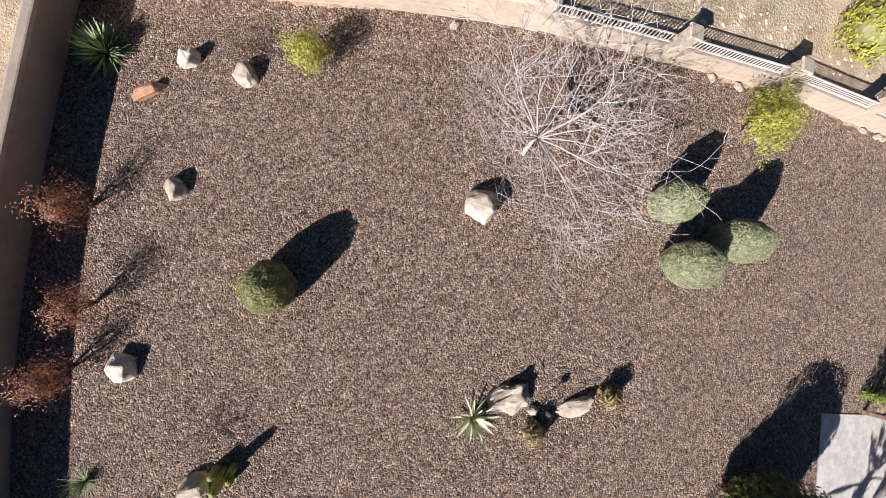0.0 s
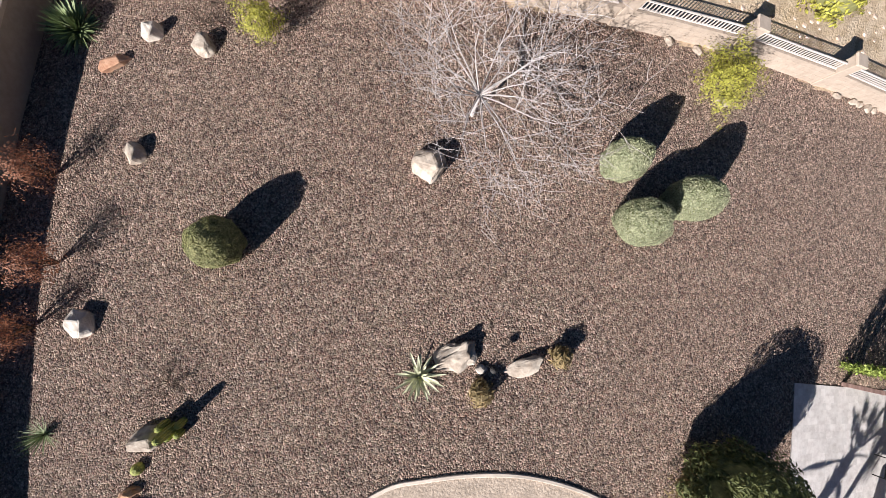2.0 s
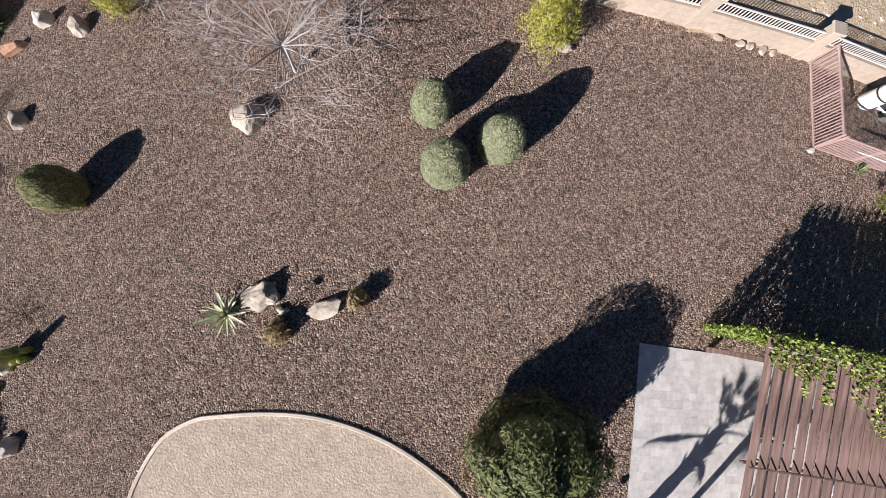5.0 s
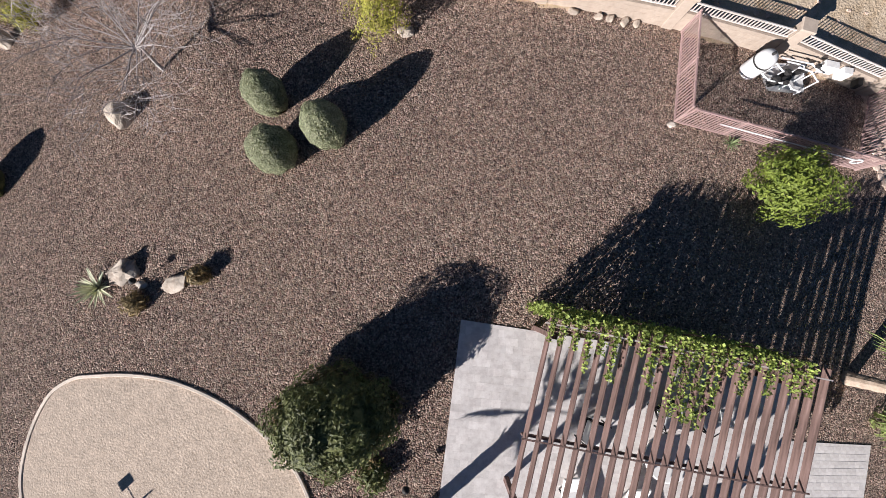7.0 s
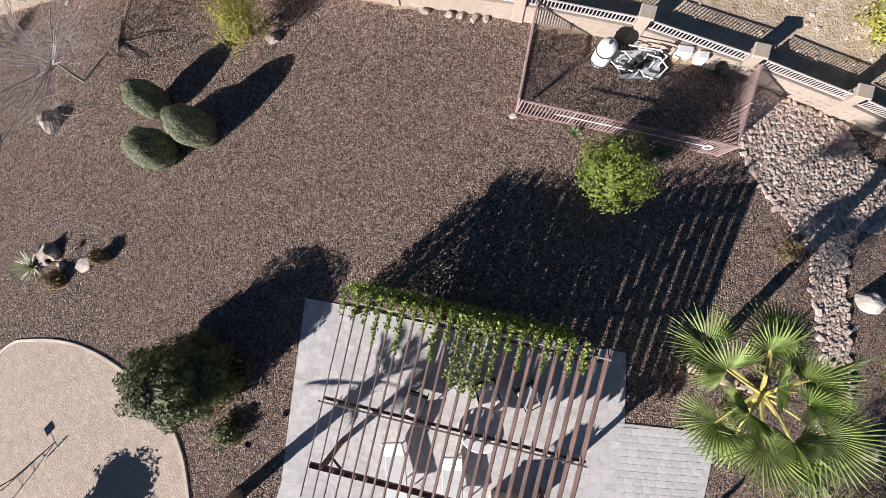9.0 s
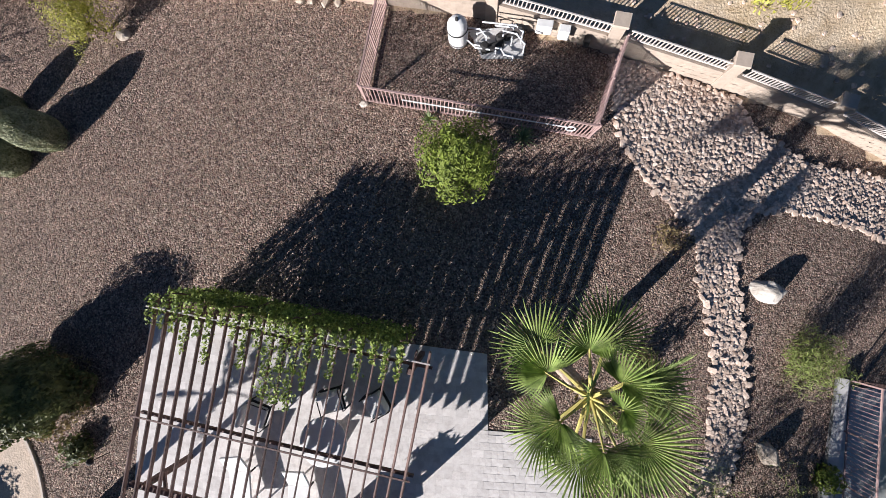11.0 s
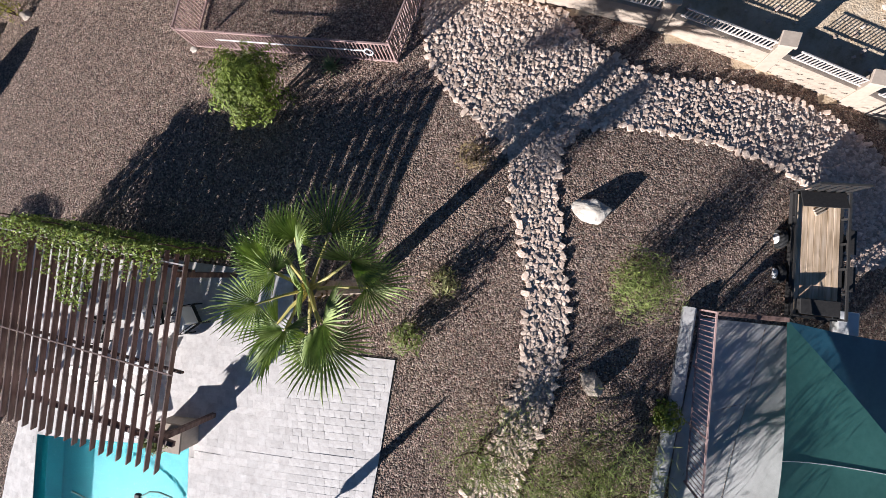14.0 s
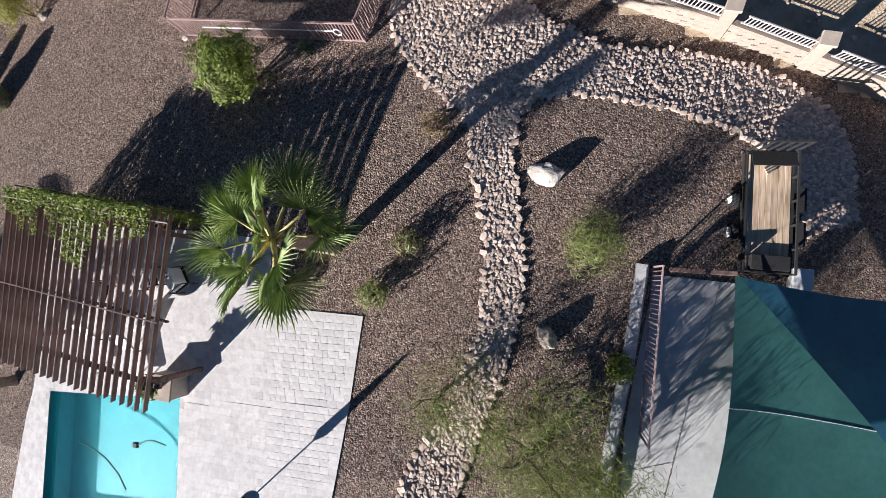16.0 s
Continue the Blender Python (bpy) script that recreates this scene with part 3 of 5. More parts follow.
tank = thing("filter_tank", 7.5, 7.1, "white pool filter tank on a concrete pad", "filter tank", dz=0.05)
part("tank_body", lathe([(0.3, 0.0), (0.32, 0.05), (0.32, 0.55), (0.31, 0.6), (0.32, 0.63), (0.31, 0.78), (0.24, 0.9), (0.1, 0.95)]), "white", tank, smooth=True)
part("clamp_band", lathe([(0.335, 0.58), (0.335, 0.63)]), "steel", tank, "dark clamp band")
part("gauge", lathe([(0.05, 0.95), (0.05, 1.03), (0.03, 1.06)], 10), "steel", tank, "small dark gauge")
def pool_pump(x, y, rz, label):
    ob = thing("pool_pump", x, y, label, "pump", "pool pumps", rz, 0.05)
    bm = bmesh.new()
    tube(bm, [(0.0, 0, 0.16), (0.1, 0, 0.16), (0.42, 0, 0.16), (0.46, 0, 0.16)], [0.08, 0.1, 0.1, 0.07], 12)
    part("motor", bm, "steel", ob, "dark motor housing")
    part("strainer", lathe([(0.12, 0.02), (0.13, 0.26), (0.145, 0.27), (0.145, 0.3), (0.08, 0.35)], 14), "steel", ob, "dark strainer pot").location = (-0.16, 0, 0)
    part("base", boxed(-0.28, 0.44, -0.11, 0.11, 0.0, 0.05, 0.01), "steel", ob)
    return ob


pool_pump(8.5, 6.75, 12, "dark pool pump on a concrete pad")
pool_pump(9.0, 7.05, 12, "dark pool pump beside white pipes")


def elbowed(points, r=0.026):
    """A pipe run with its thicker elbow collars."""
    bm = bmesh.new()
    tube(bm, points, [r] * len(points), 8)
    for q in points[1:-1]:
        bmesh.ops.create_uvsphere(bm, u_segments=8, v_segments=6, radius=r * 1.45, matrix=Matrix.Translation(q))
    return bm


pipes = thing("pool_plumbing", 8.7, 6.85, "runs of white pvc pipe between pumps and filter tank", "plumbing", rz=-12, dz=0.05)
for run in ([(-0.95, 0.2, 0.5), (-0.55, 0.2, 0.5), (-0.3, -0.02, 0.5), (-0.3, -0.02, 0.3)], [(-1.0, 0.0, 0.3), (-0.6, -0.3, 0.32), (0.05, -0.32, 0.32), (0.05, -0.32, 0.0)],
            [(-0.5, 0.36, 0.62), (0.55, 0.36, 0.62), (0.8, 0.2, 0.6), (0.8, 0.2, 0.02)], [(-0.1, 0.45, 0.4), (0.5, 0.45, 0.4), (0.5, 0.05, 0.4), (0.5, 0.05, 0.0)],
            [(-0.7, -0.12, 0.18), (0.2, -0.16, 0.2), (0.34, -0.35, 0.2), (0.62, -0.38, 0.2), (0.62, -0.38, 0.0)], [(0.2, 0.2, 0.3), (0.2, 0.2, 0.55), (0.62, 0.14, 0.55), (0.92, -0.12, 0.5), (0.92, -0.12, 0.0)],
            [(-0.62, 0.1, 0.0), (-0.62, 0.1, 0.42), (-0.2, 0.3, 0.42)]):
    part("pipe", elbowed([Vector(q) for q in run]), "pvc", pipes)
for q in ((0.5, 0.2, 0.46), (-0.05, -0.32, 0.38), (0.7, 0.28, 0.68)):
    part("valve", boxed(q[0] - 0.07, q[0] + 0.07, q[1] - 0.06, q[1] + 0.06, q[2] - 0.05, q[2] + 0.07, 0.015), "steel", pipes, "dark valve body")
tagged(part("equipment_pad", boxed(7.0, 9.6, 6.45, 7.5, zg(8.3, 7.0) - 0.3, zg(8.3, 7.0) + 0.05, 0.02), "concrete", None, "grey concrete pad under pool equipment"), category="pad", kind="structure")
for x, y, w, h, z in ((10.25, 7.23, 0.5, 0.34, 0.4), (10.87, 7.05, 0.34, 0.38, 0.38), (11.62, 6.83, 0.18, 0.26, 0.33)):
    bx = thing("wall_box", x, y, "white equipment box fixed on the block wall" if w > 0.2 else "small dark box fixed on the block wall", "equipment box", rz=-13, dz=z)
    mat = "white" if w > 0.2 else "steel"
    part("case", boxed(-w / 2, w / 2, -0.16, 0.1, 0, h, 0.015), mat, bx)
    part("cover", boxed(-w / 2 + 0.02, w / 2 - 0.02, -0.175, -0.161, 0.02, h - 0.02, 0.004), mat, bx)


# ---- pergola with its vines ----
PA = -11.8   # heading of the pergola's north side, degrees
perg = thing("pergola", -0.5, -0.95, "brown timber pergola with open slats over the patio", "pergola", rz=PA)
PZ = 1.94
PL, PW, NS = 7.3, 6.0, 23
sl = zg(6.5, -2.4) - zg(-0.5, -0.95)
slat_me = mesh_of(boxed(-0.018, 0.018, -PW, 0.0, 0.015, 0.187, 0.005), "wood", "slat")
for i in range(NS):
    x = PL * i / (NS - 1)
    shared("slat", slat_me, perg, pose(x, 0.03 * math.sin(i * 2.3), PZ + sl * i / (NS - 1) * 0.4, 5, 18, 0.2 * math.sin(i * 1.7)))
for y, z, w in ((-0.42, PZ - 0.03, 0.03), (-3.2, PZ - 0.31, 0.03), (-5.2, PZ - 0.48, 0.07)):
    part("beam", boxed(-0.15, PL + 0.1, y - w, y + w, z - 0.1, z, 0.008), "wood", perg).matrix_basis = pose(0, 0, 0, 0, -math.degrees(math.atan2(sl * 0.4, PL)))
part("batten", boxed(-0.2, PL + 0.05, -0.3, -0.265, PZ + 0.165, PZ + 0.2), "iron_light", perg, "pale thin batten across the slats").matrix_basis = pose(0, 0, 0, 0, -math.degrees(math.atan2(sl * 0.4, PL)))
part("batten", boxed(-0.2, PL + 0.05, -3.24, -3.2, PZ - 0.11, PZ - 0.085), "wood", perg).matrix_basis = pose(0, 0, 0, 0, -math.degrees(math.atan2(sl * 0.4, PL)))
for x, y in ((0.25, -0.6), (3.6, -0.6), (6.9, -0.6), (0.25, -5.2), (6.9, -5.2)):
    part("post", boxed(x - 0.075, x + 0.075, y - 0.075, y + 0.075, -0.8, PZ - 0.13 if y > -1 else PZ - 0.58, 0.012), "wood", perg)
for x in (0.25, 6.9):
    bm = bmesh.new()
    tube(bm, [(x, -5.2, PZ - 1.2), (x + (0.7 if x < 1 else -0.7), -5.2, PZ - 0.53)], [0.05, 0.05], 4)
    part("brace", bm, "wood", perg)

rng = random.Random(5)
vpts = []
hang = [rng.uniform(0.2, 0.75) for _ in range(NS)]
for i, extra in ((5, 0.5), (10, 1.1), (11, 1.6), (12, 1.5), (13, 1.0), (15, 0.4), (17, 0.5), (3, 0.4), (8, 0.4)):
    hang[i] += extra
for i in range(NS - 2):
    x = PL * i / (NS - 1)
    for _ in range(int(125 * (0.35 + hang[i]))):
        d = rng.random() ** 1.3 * (hang[i] + 0.25)
        vpts.append((x + rng.gauss(0, 0.045 + 0.05 * (hang[i] > 1.4)), 0.06 - d, PZ + 0.19 + rng.gauss(0.03, 0.06) - 0.09 * d))
for _ in range(250):
    x = rng.uniform(0, PL - 0.9)
    vpts.append((x, -0.1 + rng.gauss(0, 0.16), PZ + 0.18 + rng.gauss(0, 0.1)))
for _ in range(16000):
    x = rng.uniform(-0.1, PL * 0.9)
    vpts.append((x + rng.gauss(0, 0.05), 0.02 + rng.gauss(0, 0.08), rng.uniform(-0.15, PZ - 0.25)))
vine = thing("vine", -0.5, -0.95, "green climbing vine trailing over the pergola slats", "vine", rz=PA)
part("foliage", leaves(vpts, 0.062, 77, 1.4, 0.7), "vine_leaf", vine)
for x in (0.4, 2.3, 3.8, 5.2, 6.6):
    bm = bmesh.new()
    pts = [(x + 0.08 * math.sin(k * 1.3 + x), 0.12 + 0.05 * math.cos(k * 1.9), 0.0 + k * 0.34 - 0.25) for k in range(8)]
    tube(bm, pts, [0.035 - 0.002 * k for k in range(8)], 6)
    part("stem", bm, "dark_bark", vine)


# ---- palms ----
def fan(seed, r=1.0, petiole=0.95, segs=34):
    """A fan palm frond that points along +x: a stalk and a pleated blade split into drooping tips."""
    rng_ = random.Random(seed)
    bm = bmesh.new()
    hub = Vector((petiole, 0, 0))
    spread = radians(225)
    fold = rng_.uniform(0.05, 0.5)
    w = spread / segs / 2
    for k in range(segs):
        a = -spread / 2 + spread * (k + 0.5) / segs
        ln = r * (0.98 - 0.25 * (abs(a) / (spread / 2)) ** 2) * rng_.uniform(0.88, 1.05)
        droop = rng_.uniform(0.2, 0.6)
        lift = 0.10 * math.cos(a)
        vee = fold * abs(math.sin(a)) / r   # the blade is folded along its middle

        def at(ang, q, up=0.0):
            return hub + Vector((math.cos(ang) * q, math.sin(ang) * q, lift * q / r + vee * q + up - droop * max(0, q / r - 0.45) ** 1.7))
        q0, q1, q2 = 0.05 * r, 0.5 * ln, 0.8 * ln
        c0, c1, c2 = bm.verts.new(at(a, q0, 0.01)), bm.verts.new(at(a, q1, 0.035)), bm.verts.new(at(a, q2, 0.012))
        l0, l1, l2 = bm.verts.new(at(a - w, q0)), bm.verts.new(at(a - w * 0.8, q1)), bm.verts.new(at(a - w * 0.34, q2))
        r0, r1, r2 = bm.verts.new(at(a + w, q0)), bm.verts.new(at(a + w * 0.8, q1)), bm.verts.new(at(a + w * 0.34, q2))
        tip = bm.verts.new(at(a + rng_.uniform(-0.03, 0.03), ln))
        for f in ((l0, l1, c1, c0), (c0, c1, r1, r0), (l1, l2, c2, c1), (c1, c2, r2, r1), (l2, tip, c2), (c2, tip, r2)):
            bm.faces.new(f)
    return bm


def petiole_mesh(length=1.0):
    bm = bmesh.new()
    tube(bm, [(0, 0, 0), (length * 0.5, 0, 0.04), (length, 0, 0)], [0.045, 0.028, 0.018], 5)
    return bm


blades = [mesh_of(fan(300 + k, 0.8 + 0.04 * k, 0.9 + 0.05 * (k % 3)), "palm_leaf", "frond") for k in range(6)]
stalk = mesh_of(petiole_mesh(), "palm_stem", "stalk")


def palm(x, y, h, label, seed, n=34, size=1.0, lean=(0, 0)):
    ob = thing("fan_palm", x, y, label, "palm", "fan palms")
    rng_ = random.Random(seed)
    bm = bmesh.new()
    k = 16
    tube(bm, [(lean[0] * (i / k) ** 2, lean[1] * (i / k) ** 2, -0.1 + (h + 0.1) * i / k) for i in range(k + 1)], [(0.21 if i % 2 else 0.185) + 0.05 * (1 - i / k) ** 3 for i in range(k + 1)], 12)
    part("trunk", bm, "palm_bark", ob, "fibrous ringed palm trunk")
    for i in range(n):
        el = 66 - 88 * (i / (n - 1)) ** 0.8 + rng_.uniform(-10, 10)
        az = i * 137.5 + rng_.uniform(-12, 12)
        s = size * (0.72 + 0.33 * min(1, i / 9)) * rng_.uniform(0.92, 1.08)
        m = pose(lean[0], lean[1], h + 0.12 - 0.2 * i / n, 0, -el, az) @ pose(0, 0, 0, rng_.uniform(-48, 48), 0, 0) @ Matrix.Diagonal((s, s, s, 1))
        f = shared("frond", blades[i % 6], ob, m, "" if i else "split fan leaf with drooping tips")
        shared("stalk", stalk, f, Matrix(), "" if i else "yellow leaf stalk")
    # shag of dry leaf bases below the crown
    bm = bmesh.new()
    for i in range(26):
        a, z = i * 2.399, h - 0.15 - 0.02 * i
        tube(bm, [(lean[0] + 0.17 * math.cos(a), lean[1] + 0.17 * math.sin(a), z), (lean[0] + 0.32 * math.cos(a), lean[1] + 0.32 * math.sin(a), z + 0.16)], [0.035, 0.015], 4)
    part("leaf_bases", bm, "dry_leaf", ob, "cut brown leaf bases")
    return ob


palm(10.35, -3.45, 2.85, "tall green fan palm in a gravel bed beside the patio", 3, 16, 1.32)
palm(-5.1, -8.2, 2.9, "green fan palm between the court and the patio", 4, 10, 0.85)


# ---- spiky plants ----
def spiky(name, x, y, n, length, width, mat, seed, label, category, low=5, high=85, curve=0.15, group=""):
    ob = thing(name, x, y, label, category, group)
    rng_ = random.Random(seed)
    for i in range(n):
        el = radians(low + (high - low) * (1 - (i + 0.5) / n))
        az = i * 2.39996 + rng_.uniform(-0.15, 0.15)
        L_ = length * rng_.uniform(0.8, 1.1)
        bm = bmesh.new()
        prev = None
        side = Vector((-math.sin(az), math.cos(az), 0))
        for k in range(5):
            q = k / 4
            r = L_ * q
            c = Vector((math.cos(az) * math.cos(el) * r, math.sin(az) * math.cos(el) * r, math.sin(el) * r - curve * L_ * q * q + 0.03))
            wv = width * (0.7 + 0.6 * q) * (1 - q) ** 0.6 if k < 4 else 0.004
            row = [bm.verts.new(c - side * wv), bm.verts.new(c - Vector((0, 0, wv * 0.35))), bm.verts.new(c + side * wv)]
            if prev:
                bm.faces.new((prev[0], prev[1], row[1], row[0]))
                bm.faces.new((prev[1], prev[2], row[2], row[1]))
            prev = row
        part("leaf", bm, mat, ob)
    return ob


spiky("yucca", -25.35, 10.8, 260, 0.98, 0.058, "yucca", 1, "dense green yucca against the garden wall", "yucca", -2, 88, 0.12)
spiky("agave", -14.96, -0.33, 34, 0.78, 0.07, "agave", 2, "variegated pale green agave beside a boulder", "agave", 4, 80, 0.1)
spiky("yucca", -25.52, -1.82, 70, 0.6, 0.018, "yucca", 3, "grey-green narrow-leaved yucca near the wall", "yucca", 0, 85, 0.05)
spiky("agave", 9.46, 3.74, 40, 0.5, 0.03, "yucca", 4, "grey-green agave beside the iron fence", "agave", 2, 80, 0.1)
spiky("agave", 6.5, 4.4, 24, 0.35, 0.03, "yucca", 5, "small grey-green agave beside the iron fence", "agave", 2, 80, 0.1)

# ---- small and loose shrubs ----
bush("grass_tuft", -13.28, -0.82, 0.36, 0.36, 0.3, 700, 0.05, "dry_leaf", 61, "small yellow-brown tuft beside boulders", rough=0.2, shell=0.2, core=False, aspect=4)
bush("grass_tuft", -10.97, 0.09, 0.3, 0.3, 0.35, 600, 0.05, "dry_leaf", 62, "small olive tuft beside a stone slab", rough=0.2, shell=0.2, core=False, aspect=4)
bush("dry_shrub", 13.99, 0.38, 0.6, 0.55, 0.4, 420, 0.04, "dry_leaf", 63, "dry brown wispy shrub in gravel", rough=0.3, shell=0.2, core=False, aspect=3)
bush("feathery_shrub", 18.65, -3.68, 0.95, 0.95, 0.6, 3000, 0.022, "feathery", 65, "feathery yellow-green shrub in gravel", rough=0.3, shell=0.15, core=False, aspect=7)
bush("feathery_shrub", 12.9, -3.4, 0.5, 0.45, 0.35, 350, 0.05, "olive", 66, "thin grey-green shrub below the palm", rough=0.3, shell=0.2, core=False, aspect=4)
bush("feathery_shrub", 11.7, -5.0, 0.6, 0.5, 0.45, 450, 0.05, "feathery", 67, "low green shrub at the patio's corner", rough=0.3, shell=0.2, core=False, aspect=3)
bush("leafy_shrub", 19.17, -7.62, 0.4, 0.45, 0.35, 800, 0.06, "bright_leaf", 68, "bright green shrub beside the low wall", rough=0.25, shell=0.4, core=False)
bush("small_shrub", -5.3, -5.9, 0.5, 0.5, 0.35, 900, 0.06, "dark_leaf", 69, "small dark green shrub in gravel", rough=0.3, shell=0.2, core=False, aspect=2.5)
bush("small_shrub", -23.15, -4.4, 0.5, 0.5, 0.4, 1100, 0.06, "dark_leaf", 70, "small dark green shrub beside a white stone", rough=0.25, shell=0.3, core=False, aspect=2.5)
for i, (x, y, r, m_) in enumerate([(-0.6, 12.0, 1.1, "yellow_leaf"), (2.6, 14.4, 1.2, "yellow_leaf"), (17.7, 8.5, 1.1, "yellow_leaf"), (22.6, 8.4, 1.0, "feathery"), (9.5, 13.4, 1.0, "olive")]):
    bush("desert_shrub", x, y, r, r, 0.8, 5000, 0.055, m_, 81 + i, "loose yellow-green desert shrub outside the wall", rough=0.3, shell=0.4, aspect=2.2, group="desert shrubs", core_mat="olive")
bush("tall_shrub", -12.2, -10.4, 1.2, 1.2, 0.8, 2600, 0.1, "dark_leaf", 91, "dark leafy tree beside the granite court", rough=0.25, shell=0.4, lift=1.9, category="tree")


# ---- bare and feathery trees ----
def branches(ob, seed, levels, length, radius, spread, mat, rise=0.9, kids=4, shrink=0.62, tips=None, start=(0, 0, 0), first=None, wander=0.22, base="trunk"):
    """Limbs that fork again and again: trunk, limbs and twigs as one mesh each."""
    rng_ = random.Random(seed)
    meshes = [bmesh.new() for _ in range(3)]

    def grow(p, d, ln, r, lev):
        pts, rad = [Vector(p)], [r]
        n = 4
        for k in range(n):
            d = (d + Vector((rng_.gauss(0, wander), rng_.gauss(0, wander), rng_.gauss(0, wander * 0.5)))).normalized()
            pts.append(pts[-1] + d * ln / n)
            rad.append(r * (1 - 0.5 * (k + 1) / n))
        tube(meshes[0 if lev == 0 else 1 if lev < 3 else 2], pts, rad, 7 if lev == 0 else 5 if lev < 3 else 3, cap=False)
        if lev >= levels:
            if tips is not None:
                tips.extend([pts[-1], pts[-2], pts[-3]])
            return
        c = kids + (2 if lev == 0 else 0)
        for k in range(c):
            t = rng_.uniform(0.35, 1.0) if k else 1.0
            i = min(n, max(1, round(t * n)))
            a = 2 * math.pi * (k + rng_.random() * 0.7) / c
            side = Vector((math.cos(a), math.sin(a), rng_.uniform(-0.1, rise)))
            nd = (d * (1 - spread) + side * spread).normalized()
            grow(pts[i], nd, ln * shrink * rng_.uniform(0.75, 1.15), max(0.007 if mat == "pale_bark" else 0.004, rad[i] * 0.62), lev + 1)
    grow(Vector(start), Vector(first or (0, 0, 1)).normalized(), length, radius, 0)
    for nme, b in zip((base, "branch", "twig"), meshes):
        if not b.verts:
            b.free()
            continue
        tagged(part(nme, b, mat, ob), kind="" if nme == base else "stuff")


bare = thing("bare_tree", -13.15, 7.45, "leafless pale tree with many thin spreading twigs", "tree")
branches(bare, 8, 0, 1.15, 0.07, 0.5, "pale_bark", first=(-0.14, 0.1, 1), wander=0.04)
for k in range(17):
    a = k * 2.39996
    branches(bare, 100 + k, 3, 1.6 + 0.4 * (k % 3), 0.024, 0.5, "pale_bark", 0.3, 3, 0.68, start=(-0.14, 0.1, 1.05), first=(math.cos(a), math.sin(a), 0.7 - 0.14 * (k % 4)), wander=0.11, base="limb")


def twiggy_shrub(x, y, seed, n, length, label):
    """A leafless shrub: thin dark stems spreading from one foot."""
    ob = thing("twiggy_shrub", x, y, label, "shrub")
    for k in range(n):
        a = k * 2.39996
        branches(ob, seed + k, 2, length * (0.8 + 0.15 * (k % 3)), 0.011, 0.5, "dark_bark", 0.5, 3, 0.6, start=(0, 0, -0.02), first=(math.cos(a), math.sin(a), 0.9), wander=0.2, base="stem")
    return ob


twiggy_shrub(-21.9, -0.35, 400, 9, 0.6, "leafless dark twiggy shrub in gravel")
twiggy_shrub(-21.2, 10.7, 460, 10, 0.6, "leafless dark twiggy shrub behind a boulder")
twiggy_shrub(12.75, -3.3, 430, 8, 0.55, "sparse dark twiggy shrub beside the palm")


def feathery_tree(x, y, seed, size, label, n=5200, mat="feathery"):
    ob = thing("feathery_tree", x, y, label, "tree")
    tips = []
    branches(ob, seed, 3, 0.85 * size, 0.085 * size, 0.8, "dark_bark", 0.25, 4, 0.88, tips, wander=0.26)
    rng_ = np.random.default_rng(seed)
    base = np.array([tuple(t) for t in tips])
    pts = base[rng_.integers(0, len(base), n)] + rng_.normal(0, 0.25, (n, 3)) * (1, 1, 0.6)
    pts[:, 2] = np.maximum(pts[:, 2], 0.15)
    part("foliage", leaves(pts, 0.017, seed, 15.0, 0.5), mat, ob)
    return ob


feathery_tree(17.0, -9.6, 5, 1.7, "airy feathery green tree over the stone bed", 6500)
feathery_tree(13.7, -8.2, 6, 1.05, "thin feathery yellow-green shrub beside the patio", 1500)
feathery_tree(18.3, -10.8, 7, 1.2, "airy feathery green shrub beside the low wall", 4200)

# ---- cactus group ----
cac = thing("column_cactus", -21.7, -1.55, "yellow-green column cactus beside a boulder", "cactus")
for i, (dx, dy, h, r) in enumerate([(0, 0, 1.15, 0.14), (-0.22, 0.1, 0.55, 0.12), (0.18, -0.16, 0.45, 0.11), (-0.1, -0.25, 0.35, 0.1), (0.25, 0.14, 0.6, 0.11)]):
    bm = bmesh.new()
    rings = []
    for z, s in ((-0.05, 0.9), (0.1, 1), (h * 0.6, 1), (h * 0.88, 0.9), (h * 0.97, 0.6), (h, 0.15)):
        rings.append([bm.verts.new((dx + r * s * (1 if k % 2 else 0.8) * math.cos(k * math.pi / 9), dy + r * s * (1 if k % 2 else 0.8) * math.sin(k * math.pi / 9), z)) for k in range(18)])
    for a, b in zip(rings, rings[1:]):
        for k in range(18):
            bm.faces.new((a[k], a[(k + 1) % 18], b[(k + 1) % 18], b[k]))
    bm.faces.new(rings[-1])
    part("column", bm, "cactus", cac)
bc = thing("barrel_cactus", -22.7, -2.71, "small round yellow-green barrel cactus", "cactus")
part("body", lathe([(0.09, -0.03), (0.15, 0.05), (0.17, 0.14), (0.13, 0.24), (0.05, 0.29)], 14), "cactus", bc)
rock("boulder", -22.95, -3.4, 0.4, 0.16, 0.3, "red_rock", 31, 20, "narrow red sandstone piece on gravel")
rock("boulder", -21.92, -4.41, 0.42, 0.36, 0.36, "white_rock", 32, 0, "pale rounded stone beside a shrub")
rock("boulder", -13.2, -0.2, 0.2, 0.17, 0.16, "white_rock", 33, 0, "small pale stone beside a stake lamp", sub=2)
rock("boulder", 4.4, 5.0, 0.16, 0.14, 0.12, "white_rock", 34, 0, "small pale stone at the fence's foot", sub=2)
for i, (x, y) in enumerate([(2.2, 8.85), (2.6, 8.8), (3.1, 8.7), (3.5, 8.65), (-6.2, 10.35), (-5.1, 10.1), (1.3, 9.0), (-15.0, 11.6)]):
    rock("stone", x, y, 0.2 + 0.03 * (i % 3), 0.15, 0.13, "boulder", 40 + i, 30 * i, "small tan stone at the wall's foot", sub=2, category="stone")


